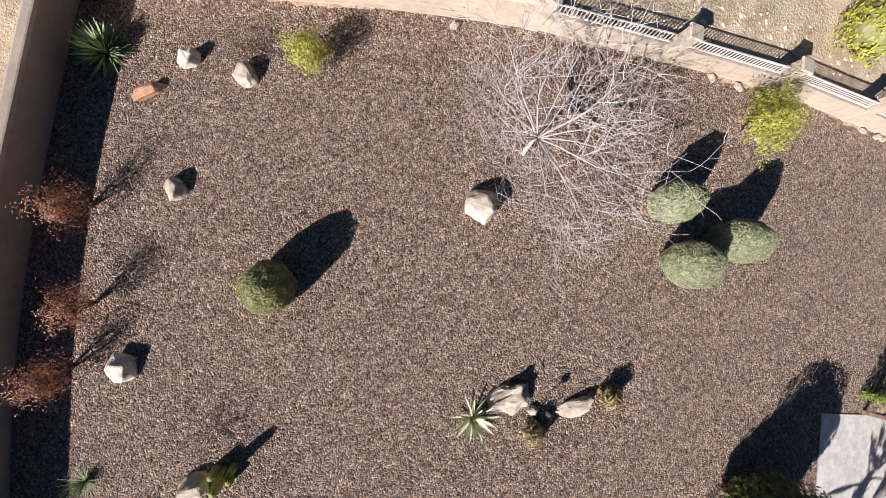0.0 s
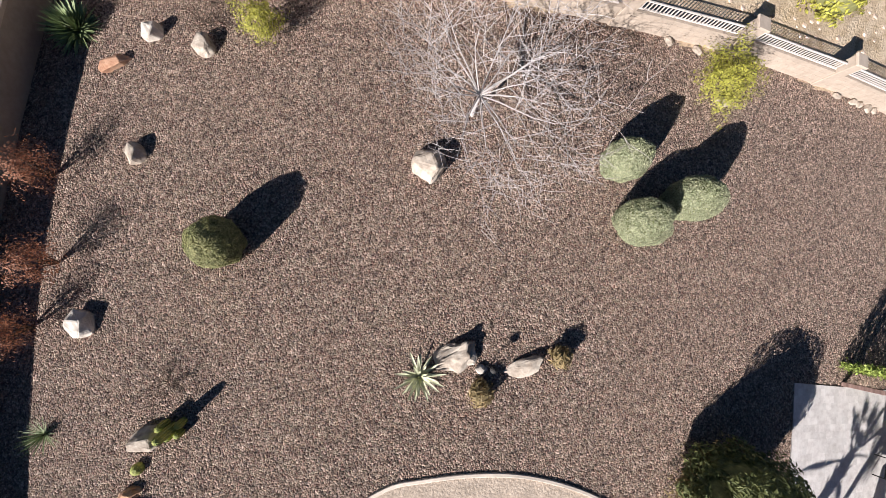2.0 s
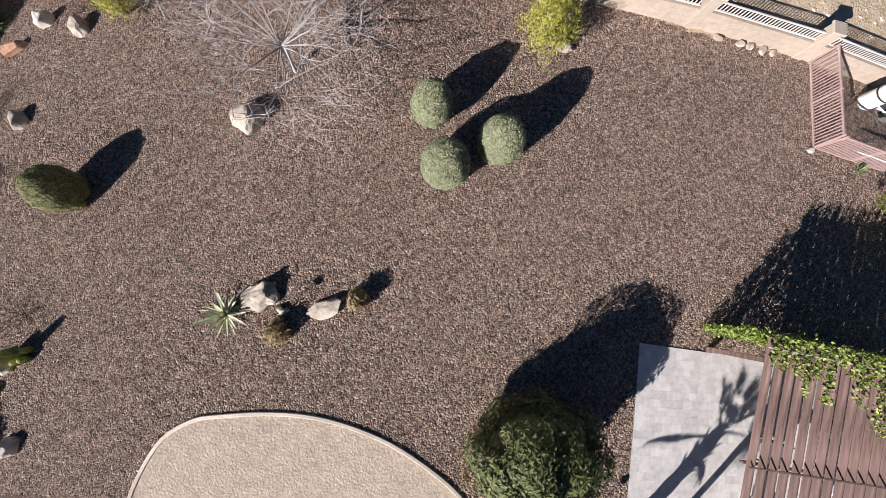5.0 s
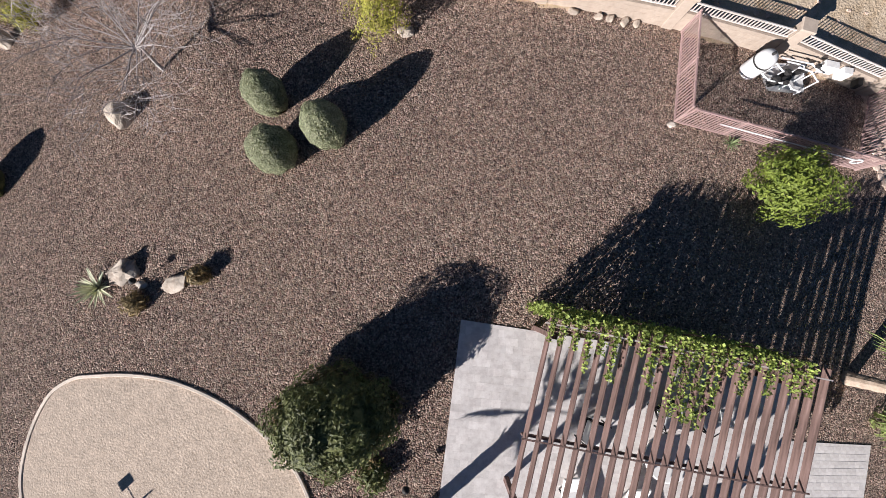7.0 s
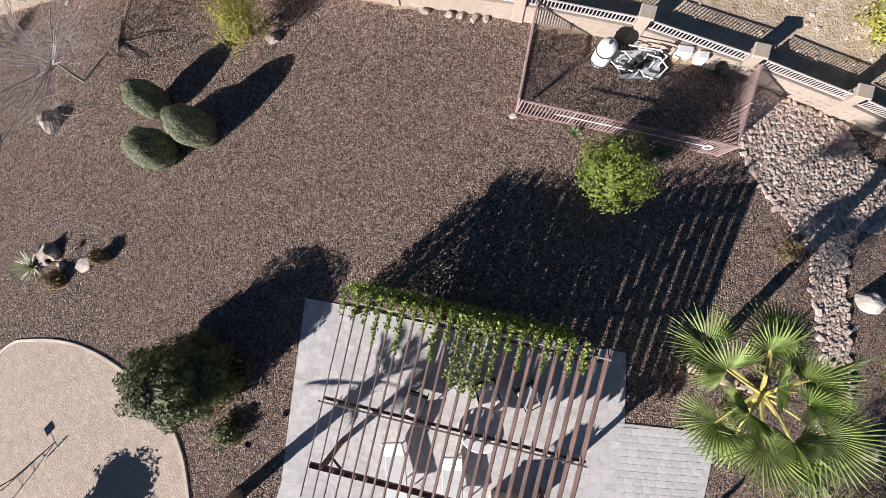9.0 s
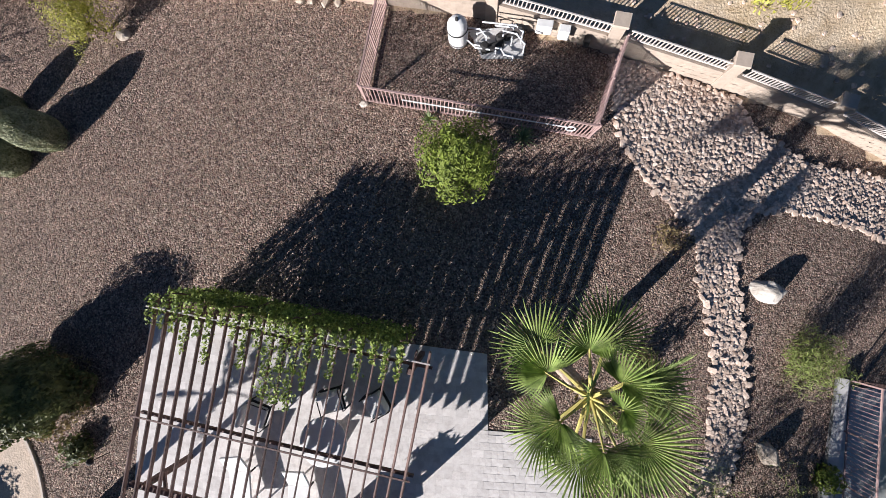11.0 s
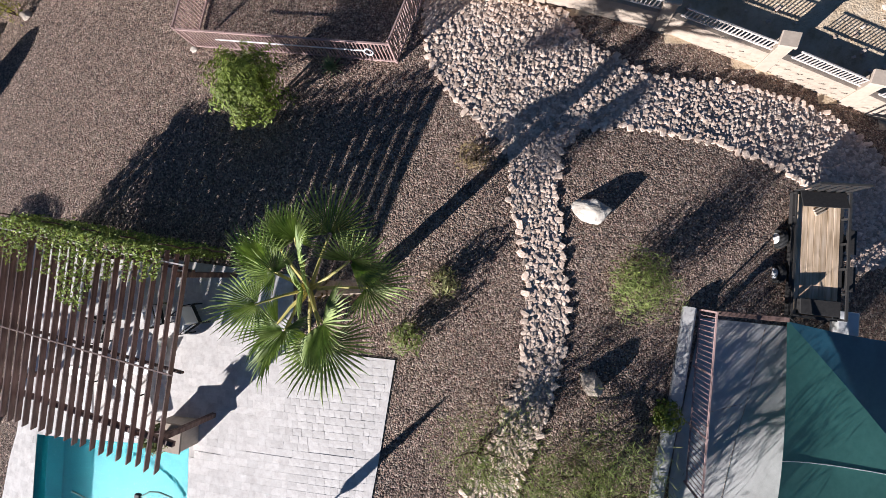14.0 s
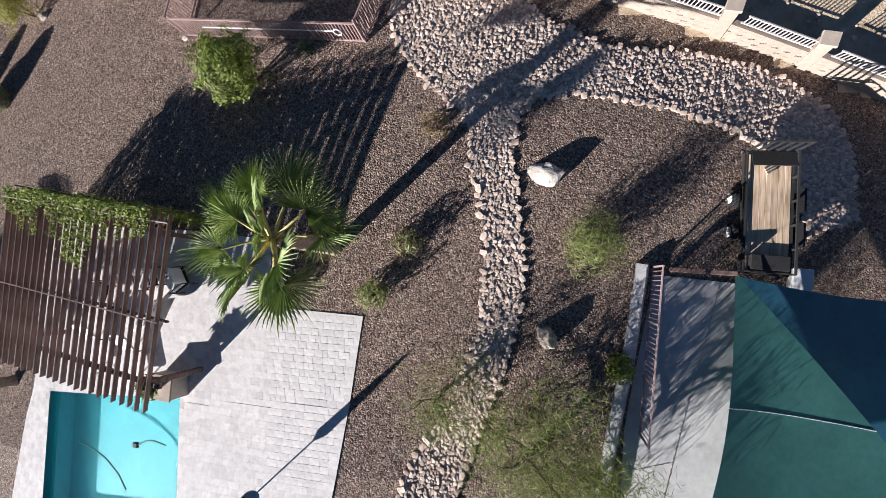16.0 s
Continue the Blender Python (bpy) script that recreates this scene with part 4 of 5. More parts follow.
def stake_lamp(x, y, h, label, r=0.1):
    ob = thing("stake_lamp", x, y, label, "garden lamp")
    bm = bmesh.new()
    tube(bm, [(0, 0, -0.05), (0, 0, h)], [0.012, 0.012], 6)
    part("stake", bm, "steel", ob)
    part("lamp_head", lathe([(0.02, h - 0.05), (r, h - 0.02), (r * 1.05, h + 0.04), (r * 0.5, h + 0.1), (0.01, h + 0.12)], 12), "steel", ob)
    return ob


stake_lamp(-13.05, -0.1, 0.6, "dark metal stake lamp between boulders")
stake_lamp(-4.3, -6.1, 0.62, "dark metal stake lamp beside the patio")


# ---- windmill ornament beside the court ----
wm = thing("windmill", -15.9, -9.4, "dark metal garden windmill on a lattice tower", "windmill", rz=-47)
for a in range(3):
    t = a * 2.094
    bm = bmesh.new()
    tube(bm, [(0.45 * math.cos(t), 0.45 * math.sin(t), -0.05), (0, 0, 2.0)], [0.025, 0.02], 6)
    part("tower_leg", bm, "steel", wm)
for z in (0.5, 1.0, 1.5):
    bm = bmesh.new()
    q = 0.45 * (1 - z / 2.05)
    tube(bm, [(q * math.cos(t), q * math.sin(t), z) for t in (0, 2.094, 4.189, 0)], [0.012] * 4, 5)
    part("tower_brace", bm, "steel", wm)
for k in range(12):
    bm = box(bmesh.new(), -0.05, 0.05, -0.005, 0.005, 0.12, 0.42, 0, pose(0.2, 0, 2.0, 0, 0, 0) @ pose(0, 0, 0, 0, 0, 90) @ pose(0, 0, 0, 0, k * 30, 0) @ pose(0, 0, 0, 0, 0, 20))
    part("blade", bm, "steel", wm)
part("tail", boxed(-0.75, -0.42, -0.006, 0.006, 1.85, 2.2), "steel", wm)
part("tail_boom", boxed(-0.5, 0.22, -0.012, 0.012, 1.99, 2.015), "steel", wm)


# ---- pool ----
PX0, PX1, PY0, PY1 = POOL
pz = zg(PX1, -8.5) - 0.04
M["plaster"] = material("pool_plaster", [(0.045, 0.27, 0.3), (0.065, 0.33, 0.36)], 5, 0.6, 0.05, big=0.05)
wat = bpy.data.materials.new("pool_water")
wat.use_nodes = True
wb = wat.node_tree.nodes["Principled BSDF"]
wb.inputs["Base Color"].default_value = (0.75, 0.97, 0.98, 1)
wb.inputs["Roughness"].default_value = 0.03
wb.inputs["IOR"].default_value = 1.33
wb.inputs["Transmission Weight"].default_value = 1.0
wn, wbp = wat.node_tree.nodes.new("ShaderNodeTexNoise"), wat.node_tree.nodes.new("ShaderNodeBump")
wn.inputs["Scale"].default_value = 3.0
wbp.inputs["Strength"].default_value, wbp.inputs["Distance"].default_value = 0.12, 0.05
wat.node_tree.links.new(wn.outputs[0], wbp.inputs["Height"])
wat.node_tree.links.new(wbp.outputs[0], wb.inputs["Normal"])
M["water"] = wat
pool = new("pool")
tagged(pool, "turquoise swimming pool with calm water", "pool", kind="structure")
POOL_IN = [(PX0 + 0.01, PY0), (PX0 + 0.01, PY1 - 0.01), (PX1 - 0.01, PY1 - 0.01), (PX1 - 0.01, PY0)]
sheet("pool_floor", POOL_IN, "plaster", -0.8, 0.5, 0.2, pool)
for a in ((PX0 - 0.25, PX0 + 0.02, PY0, PY1 - 0.02), (PX1 - 0.02, PX1 + 0.25, PY0, PY1 - 0.02), (PX0 - 0.25, PX1 + 0.25, PY1 - 0.02, PY1 + 0.25), (PX0 - 0.25, PX1 + 0.25, PY0 - 0.25, PY0)):
    bm = boxed(*a, pz - 1.6, pz + 0.1)
    for v in bm.verts:
        if v.co.z > pz:
            v.co.z = zg(v.co.x, v.co.y) + 0.035
    part("pool_wall", bm, "plaster", pool)
w = sheet("pool_water", POOL_IN, "water", -0.12, 0.5, 0.01, pool)
w.visible_shadow = False
cl = thing("pool_cleaner", 2.1, -10.3, "small dark pool cleaner with a floating hose", "pool cleaner", dz=-0.12)
part("cleaner_body", boxed(-0.12, 0.12, -0.1, 0.1, -0.03, 0.08, 0.03), "steel", cl)
bm = bmesh.new()
tube(bm, [(0.1, 0.0, 0.03), (0.5, 0.2, 0.03), (0.9, 0.22, 0.03), (1.45, 0.1, 0.03)], [0.025] * 4, 6)
part("hose", bm, "sail", cl, "dark green hose")
bm = bmesh.new()
tube(bm, [(-3.0, -0.1, 0.03), (-2.2, -0.3, 0.03), (-1.5, -0.6, 0.03), (-0.8, -1.1, 0.03), (-0.4, -1.6, 0.03)], [0.025] * 5, 6)
part("hose", bm, "sail", cl)

# raised planter at the pool's edge
pl = thing("planter_box", 4.1, -7.95, "square pink-tan stone planter at the pool's edge", "planter", rz=-5)
part("box", boxed(-0.5, 0.5, -0.4, 0.4, -0.2, 0.62, 0.02), "kerb", pl)
part("rim", boxed(-0.54, 0.54, -0.44, 0.44, 0.62, 0.68, 0.015), "stucco", pl)
pp = thing("potted_plant", 4.15, -7.85, "dry dark plant in a pale pot on the planter", "plant", dz=0.68)
part("pot", lathe([(0.13, 0), (0.2, 0.2), (0.22, 0.24)], 14), "white", pp)
pts, nrm = blob(99, 500, 0.35, 0.35, 0.3, 0.3, 0.2, -0.2)
part("foliage", leaves(pts + np.array((0, 0, 0.35)), 0.06, 99, 4), "dark_leaf", pp)

# closed umbrella south of the patio's open end
um = thing("umbrella", 6.9, -11.9, "closed patio umbrella on the paved terrace", "umbrella", dz=0.08)
bm = bmesh.new()
tube(bm, [(0, 0, 0), (0, 0, 2.1)], [0.025, 0.025], 8)
part("pole", bm, "wood", um)
part("canopy", lathe([(0.05, 0.9), (0.17, 1.0), (0.13, 1.5), (0.05, 2.05), (0.01, 2.15)], 12), "sail", um)
part("base", lathe([(0.25, 0.0), (0.25, 0.06), (0.05, 0.09)], 16), "steel", um)


# ---- furniture below the pergola ----
def armchair(x, y, rz, label):
    ob = thing("patio_chair", x, y, label, "chair", "patio chairs", rz, 0.09)
    part("seat_cushion", boxed(-0.3, 0.3, -0.3, 0.3, 0.34, 0.46, 0.03), "white", ob, "white seat cushion")
    part("back_cushion", boxed(-0.3, 0.3, 0.2, 0.33, 0.44, 0.85, 0.03), "white", ob, "white back cushion")
    part("seat_frame", boxed(-0.34, 0.34, -0.33, 0.36, 0.29, 0.34, 0.01), "steel", ob)
    for sx in (-0.34, 0.34):
        bm = bmesh.new()
        tube(bm, [(sx, -0.32, 0.3), (sx, -0.32, 0.58), (sx, 0.3, 0.62), (sx, 0.36, 0.3)], [0.018] * 4, 6)
        part("armrest", bm, "steel", ob)
        for sy in (-0.31, 0.34):
            part("leg", boxed(sx - 0.018, sx + 0.018, sy - 0.018, sy + 0.018, 0, 0.3), "steel", ob)
    return ob


armchair(1.2, -4.6, 70, "patio armchair with white cushions and dark frame")
armchair(3.5, -4.2, 15, "patio armchair with white cushions and dark frame")
armchair(4.8, -4.3, -60, "patio armchair with white cushions and dark frame")
tb = thing("patio_table", 3.3, -5.3, "round white patio table under the pergola", "table", dz=0.09)
part("tabletop", lathe([(0.66, 0.55), (0.7, 0.57), (0.7, 0.6), (0.66, 0.62)], 28), "white", tb)
part("pedestal", lathe([(0.3, 0), (0.28, 0.04), (0.09, 0.1), (0.09, 0.55)], 16), "white", tb)
for x, y, rz in ((0.6, -6.8, 5), (2.4, -7.2, 0)):
    lo = thing("sun_lounger", x, y, "white cushioned sun lounger with a raised back on the patio", "lounger", "sun loungers", rz, 0.09)
    part("bed", boxed(-0.33, 0.33, -0.9, 0.5, 0.3, 0.37, 0.02), "white", lo)
    part("backrest", box(bmesh.new(), -0.33, 0.33, 0, 0.7, -0.03, 0.04, 0.02, pose(0, 0.5, 0.33, 35)), "white", lo)
    for sx in (-0.28, 0.28):
        for sy in (-0.8, 0.4):
            part("leg", boxed(sx - 0.02, sx + 0.02, sy - 0.02, sy + 0.02, 0, 0.3), "steel", lo)


# ---- concrete terrace, low wall, railing, beam and shade sails ----
tagged(sheet("concrete_terrace", [(20.5, -4.75), (23.2, -5.15), (23.6, -6.6), (29.2, -8.3), (29.2, -14), (18.6, -14), (19.2, -9.6)], "concrete", 0.05, 0.5, 0.2), "grey concrete terrace with saw-cut joints", "terrace", kind="structure")
for jt in ([(22.5, -5.15), (21.75, -7.4), (20.9, -9.7), (20.0, -12.2)], [(19.8, -7.8), (21.6, -7.45)], [(19.2, -10.8), (20.5, -10.6)]):
    strip("terrace_joint", smooth_line(jt, 6), "dirt", 0.02, 0.004, 0.052, "dark saw-cut joint in the concrete terrace", "joint")
strip("low_wall", [(20.13, -4.4), (19.8, -5.9), (19.52, -7.2), (18.9, -9.4), (18.2, -12)], "concrete", 0.36, 0.22, 0.0, "low pale masonry wall beside the terrace", "wall")
rl = thing("terrace_railing", 20.45, -4.5, "thin brown iron railing along the terrace", "railing", rz=-99)
RL = 5.2
for z in (0.12, 1.1):
    part("rail", boxed(0, RL, -0.02, 0.02, z - 0.02, z + 0.02), "iron", rl)
me = mesh_of(boxed(-0.008, 0.008, -0.008, 0.008, 0.12, 1.1), "iron", "picket")
for i in range(1, 36):
    shared("picket", me, rl, pose(RL * i / 36, 0, 0))
for i in range(4):
    part("post", boxed(RL * i / 3 - 0.025, RL * i / 3 + 0.025, -0.025, 0.025, -0.2, 1.14), "iron", rl)
bmn = thing("timber_beam", 20.9, -4.6, "short brown timber beam on two posts at the terrace's edge", "beam", rz=-7)
part("beam", boxed(0, 1.75, -0.07, 0.07, 0.28, 0.42, 0.01), "wood", bmn)
for x in (0.12, 1.6):
    part("post", boxed(x - 0.05, x + 0.05, -0.05, 0.05, -0.1, 0.28), "wood", bmn)


def sail(name, corners, mat, label, sag=0.12, n=14, pulls=(0.1, 0.1, 0.05), seamed=True):
    """A three-cornered cloth with hollow edges, hemmed, hung from corner posts."""
    A, B, C = [Vector(c) for c in corners]
    mid = (A + B + C) / 3
    ob = new(name)
    ob.location = mid
    tagged(ob, label, "shade sail")
    bm = bmesh.new()
    grid = {}

    def cloth_at(u, v):
        w_ = 1 - u - v
        p = A * w_ + B * u + C * v
        inward = 4 * (pulls[0] * u * w_ + pulls[1] * v * w_ + pulls[2] * u * v)
        return p + (mid - p) * inward - Vector((0, 0, sag * 27 * u * v * w_)) - mid
    for i in range(n + 1):
        for j in range(n + 1 - i):
            u, v = i / n, j / n
            grid[i, j] = bm.verts.new(cloth_at(u, v))
    for i in range(n):
        for j in range(n - i):
            bm.faces.new((grid[i, j], grid[i + 1, j], grid[i, j + 1]))
            if j < n - i - 1:
                bm.faces.new((grid[i + 1, j], grid[i + 1, j + 1], grid[i, j + 1]))
    ln = [cloth_at(0.38 * (1 - k / 12), 0.6 * k / 12) + Vector((0, 0, 0.014)) for k in range(13)]
    part("cloth", bm, mat, ob, smooth=True)
    if seamed:
        b2 = bmesh.new()
        tube(b2, ln, [0.012] * len(ln), 6)
        part("seam", b2, "white", ob, "pale stitched seam")
    for c in (B, C):
        g = zg(c.x, c.y)
        b3 = bmesh.new()
        o = (c - mid)
        out = Vector((o.x, o.y, 0)).normalized() * 0.12
        tube(b3, [(o.x + out.x, o.y + out.y, g - mid.z - 0.1), (o.x + out.x, o.y + out.y, o.z + 0.1)], [0.045, 0.045], 8)
        part("post", b3, "steel", ob)
    return ob


def over(x, y, h):
    return (x, y, zg(x, y) + h)


sail("shade_sail", [over(22.6, -4.8, 0.9), over(19.9, -13.8, 1.4), over(27.9, -12.6, 1.6)], "sail", "large green shade sail stretched over the terrace", pulls=(0.2, -0.06, 0.05))
sail("shade_sail", [over(22.8, -4.9, 0.7), over(25.7, -13.3, 0.6), over(29.9, -6.0, 0.8)], "sail_shaded", "dark blue-green shade sail beside the terrace, its cloth coloured darker for shade", seamed=False)


# ---- utility trailer ----
tr = thing("utility_trailer", 23.9, -2.95, "small utility trailer with a weathered plank deck", "trailer", rz=-8)
tr.matrix_basis = pose(23.9, -2.95, zg(23.9, -2.95) + 0.0, 0, 3, -8)   # it stands on the sloping ground
DZ = 0.55
for i in range(7):
    x = -0.58 + i * 0.167
    part("plank", boxed(x, x + 0.16, -1.85, 1.85, DZ, DZ + 0.04, 0.006), "deck", tr)
for sx in (-0.64, 0.64):
    part("side_rail", boxed(sx - 0.04, sx + 0.04, -1.9, 1.9, DZ - 0.1, DZ + 0.03), "steel", tr)
    k_ = 0.022 if sx < 0 else 0.03
    top = 0.14 if sx < 0 else 0.29
    part("top_rail", boxed(sx - k_, sx + k_, -1.9, 1.9, DZ + top - k_ * 1.4, DZ + top), "steel", tr)
    for k in range(6):
        y = -1.88 + k * 0.752
        part("stake", boxed(sx - k_, sx + k_, y - k_, y + k_, DZ, DZ + top - 0.03), "steel", tr)
    for y in (0.5, -0.6):
        fx = sx + (-0.2 if sx < 0 else 0.2)
        part("mudguard", boxed(fx - 0.13, fx + 0.13, y - 0.42, y + 0.32, 0.63, 0.65, 0.008) if sx > 0 else boxed(sx - 0.09, sx - 0.03, y - 0.42, y + 0.32, 0.63, 0.65, 0.008), "steel", tr)
        wx = sx + (-0.2 if sx < 0 else 0.2)
        wheel = new("wheel")
        wheel.parent = tr
        wheel.location = (wx, y - 0.05, 0.33 if sx < 0 else 0.2)
        bm = lathe([(0.17, -0.09), (0.28, -0.09), (0.31, -0.05), (0.31, 0.05), (0.28, 0.09), (0.17, 0.09)], 22)
        bmesh.ops.rotate(bm, verts=bm.verts[:], matrix=Matrix.Rotation(radians(90 if sx > 0 else -90), 3, "Y"))
        part("tyre", bm, "rubber", wheel)
        bm = lathe([(0.172, 0.05), (0.172, 0.105), (0.1, 0.097), (0.06, 0.13), (0.03, 0.13)], 18)
        bmesh.ops.rotate(bm, verts=bm.verts[:], matrix=Matrix.Rotation(radians(90 if sx > 0 else -90), 3, "Y"))
        part("rim", bm, "white", wheel, "white wheel rim")
for y in (0.45, -0.65):
    part("axle", boxed(-0.75, 0.75, y - 0.03, y + 0.03, 0.24, 0.3), "steel", tr).matrix_basis = pose(0, 0, 0, 0, 4)
for y in (1.92, -1.92):
    part("end_rail", boxed(-0.66, 0.66, y - 0.03, y + 0.03, DZ - 0.1, DZ - 0.03), "steel", tr)
for i in range(6):
    x = -0.61 + i * 0.244
    part("ramp_bar", boxed(x - 0.025, x + 0.025, 1.92, 1.97, DZ, DZ + 0.95), "steel", tr)
for z in (0.05, 0.93):
    part("ramp_frame", boxed(-0.64, 0.64, 1.915, 1.975, DZ + z - 0.025, DZ + z + 0.025), "steel", tr)
part("front_board", boxed(-0.62, 0.62, -1.9, -1.86, DZ, DZ + 0.2), "steel", tr)
part("dark_plate", box(bmesh.new(), -0.58, 0.6, 0.0, 0.5, -0.012, 0.012, 0.004, pose(0, 1.42, DZ + 0.3, -14)), "steel", tr, "dark solid plate tilted over the end of the deck")
chest = thing("tool_chest", 23.62, -4.5, "dark flat tool chest lying on the trailer deck", "tool chest", rz=-8)
chest.matrix_basis = tr.matrix_basis @ pose(0.02, -1.58, DZ + 0.04)
part("chest_body", boxed(-0.5, 0.5, -0.22, 0.22, 0, 0.16, 0.015), "steel", chest)
part("chest_lid", boxed(-0.51, 0.51, -0.23, 0.23, 0.16, 0.19, 0.01), "steel", chest)
bm = bmesh.new()
tube(bm, [(-0.55, -1.9, 0.4), (0, -2.4, 0.36), (0.55, -1.9, 0.4)], [0.04] * 3, 6)
part("drawbar", bm, "steel", tr)
part("jack", boxed(-0.04, 0.04, -2.38, -2.3, -0.05, 0.5), "steel", tr)
br = thing("firewood", 24.15, -1.3, "small pale pieces of wood on the trailer deck", "firewood", rz=20)
br.matrix_basis = tr.matrix_basis @ pose(0.05, 1.28, DZ + 0.025, 0, 0, 28)
for k in range(3):
    bm = bmesh.new()
    tube(bm, [(-0.14, 0.08 * k, 0.05), (0.14, 0.08 * k + 0.03, 0.05)], [0.035, 0.03], 7)
    part("stick", bm, "boulder", br)
bx = thing("white_crate", 24.95, -5.1, "white plastic crate beside the trailer", "crate", rz=-9)
part("crate_body", boxed(-0.25, 0.25, -0.35, 0.35, 0, 0.4, 0.03), "white", bx)
part("crate_lid", boxed(-0.27, 0.27, -0.37, 0.37, 0.4, 0.45, 0.02), "white", bx)


# ---- bed of river stones ----
BED = [(12.6, 6.6), (12.5, 5.6), (12.55, 4.68), (12.65, 3.8), (13.1, 2.8), (13.75, 1.9), (14.3, 1.4), (14.85, 0.85), (15.05, 0.05), (14.98, -0.9), (15.2, -2.0), (15.35, -3.3), (15.2, -4.4), (15.1, -5.5), (14.9, -6.6), (14.45, -7.5), (13.95, -8.4), (13.3, -9.5), (12.6, -10.5), (12.1, -11.6),
       (13.9, -11.6), (14.8, -9.5), (15.3, -8.4), (15.65, -7.7), (15.95, -6.6), (16.3, -5.5), (16.5, -4.3), (16.4, -3.0), (16.4, -1.9), (16.35, -0.8), (16.55, 0.6), (17.3, 1.25), (18.5, 1.3), (19.8, 1.1), (21.6, 0.65), (23.0, 0.15), (24.2, -0.6), (25.2, -2.0), (25.6, -3.6), (27.2, -3.2), (27.4, -1.2), (27.0, 0.3), (26.2, 1.2), (24.8, 1.95), (23.3, 2.45), (21.7, 2.75), (20.5, 2.75), (19.4, 3.05), (18.7, 3.45), (17.8, 4.0), (17.3, 4.5), (17.0, 5.2)]
bed = tagged(sheet("stone_bed", BED, "dirt", 0.03, 1.0), "winding dry stream bed of pale river stones", "stone bed", kind="structure")


def stone_mesh(seed):
    rng_ = random.Random(seed)
    bm = bmesh.new()
    bmesh.ops.create_cube(bm, size=1.0)
    bmesh.ops.subdivide_edges(bm, edges=bm.edges[:], cuts=1, use_grid_fill=True)
    for v in bm.verts:
        d = v.co.normalized()
        k = 0.5 * (1 + 0.35 * noise.noise(d * 1.3 + Vector((seed * 5.3, 0, 0))))
        d = d * 0.62 + v.co * 0.55
        v.co = Vector((d.x * 1.15, d.y * 0.9, d.z * 0.36)) * k
    return bm


stones = [mesh_of(stone_mesh(s), "river", "stone") for s in range(6)]
rng = random.Random(12)
placed, cells = [], {}
bx0, bx1, by0, by1 = 12, 27.5, -11.6, 6.7
edge = []
for (x0, y0), (x1, y1) in zip(BED, BED[1:] + BED[:1]):
    l = math.hypot(x1 - x0, y1 - y0)
    edge += [(x0 + (x1 - x0) * k * 0.28 / l + rng.uniform(-0.07, 0.07), y0 + (y1 - y0) * k * 0.28 / l + rng.uniform(-0.07, 0.07), rng.uniform(0.201, 0.27)) for k in range(int(l / 0.28))]
cand = edge + [(rng.uniform(bx0, bx1), rng.uniform(by0, by1), rng.choice((0.09, 0.11, 0.13, 0.14, 0.16, 0.19))) for _ in range(90000)]
for x, y, s in cand:
    key = (int(x / 0.3), int(y / 0.3))
    if not inside(x, y, BED) and s <= 0.2:
        continue
    if not inside(x, y, BED) and (x, y, s) not in edge[:1] and s > 0.2 and len(placed) >= len(edge):
        continue
    if any(math.hypot(x - q[0], y - q[1]) < 0.255 * (s + q[2]) for i in (-1, 0, 1) for j in (-1, 0, 1) for q in cells.get((key[0] + i, key[1] + j), ())):
        continue
    cells.setdefault(key, []).append((x, y, s))
    placed.append((x, y, s))
rest_v, rest_f, single = [], [], 0
base_stones = [([tuple(v.co) for v in me.vertices], [tuple(p.vertices) for p in me.polygons]) for me in stones]
for n, (x, y, s) in enumerate(placed):
    m = pose(x, y, zg(x, y) + 0.03 + s * 0.1, rng.uniform(-10, 10), rng.uniform(-10, 10), rng.uniform(0, 360)) @ Matrix.Diagonal((s * rng.uniform(0.9, 1.3), s * rng.uniform(0.8, 1.1), s * 0.75, 1))
    if -6 < y < 1 and 15 < x < 17 and single < 300:
        shared("stone", stones[n % 6], bed, m)
        single += 1
    else:
        vs, fs = base_stones[n % 6]
        o = len(rest_v)
        rest_v += [tuple(m @ Vector(v)) for v in vs]
        rest_f += [tuple(o + i for i in f) for f in fs]
tagged(part("loose_stones", (rest_v, rest_f), "river_rest", bed, "heaped pale river stones"), kind="stuff")

# stones along the outer foot of the wall and on the slope beyond it
ov, of = [], []
for k in range(520):
    t = rng.uniform(0, len(NORTH) - 2.001)
    i = int(t)
    x = NORTH[i][0] + (NORTH[i + 1][0] - NORTH[i][0]) * (t - i)
    y = NORTH[i][1] + (NORTH[i + 1][1] - NORTH[i][1]) * (t - i)
    d = rng.uniform(0.5, 4.5) if x > 0 else rng.uniform(0.5, 2.2)
    x, y = x + d * 0.25, y + d
    s = rng.uniform(0.08, 0.22)
    m = pose(x, y, zg(x, y) + s * 0.15, 0, 0, rng.uniform(0, 360)) @ Matrix.Diagonal((s, s, s, 1))
    vs, fs = base_stones[k % 6]
    o = len(ov)
    ov += [tuple(m @ Vector(v)) for v in vs]
    of += [tuple(o + j for j in f) for f in fs]
tagged(part("scattered_stones", (ov, of), "river_rest", None, "pale stones scattered on the slope outside the wall"), category="stones", kind="stuff")

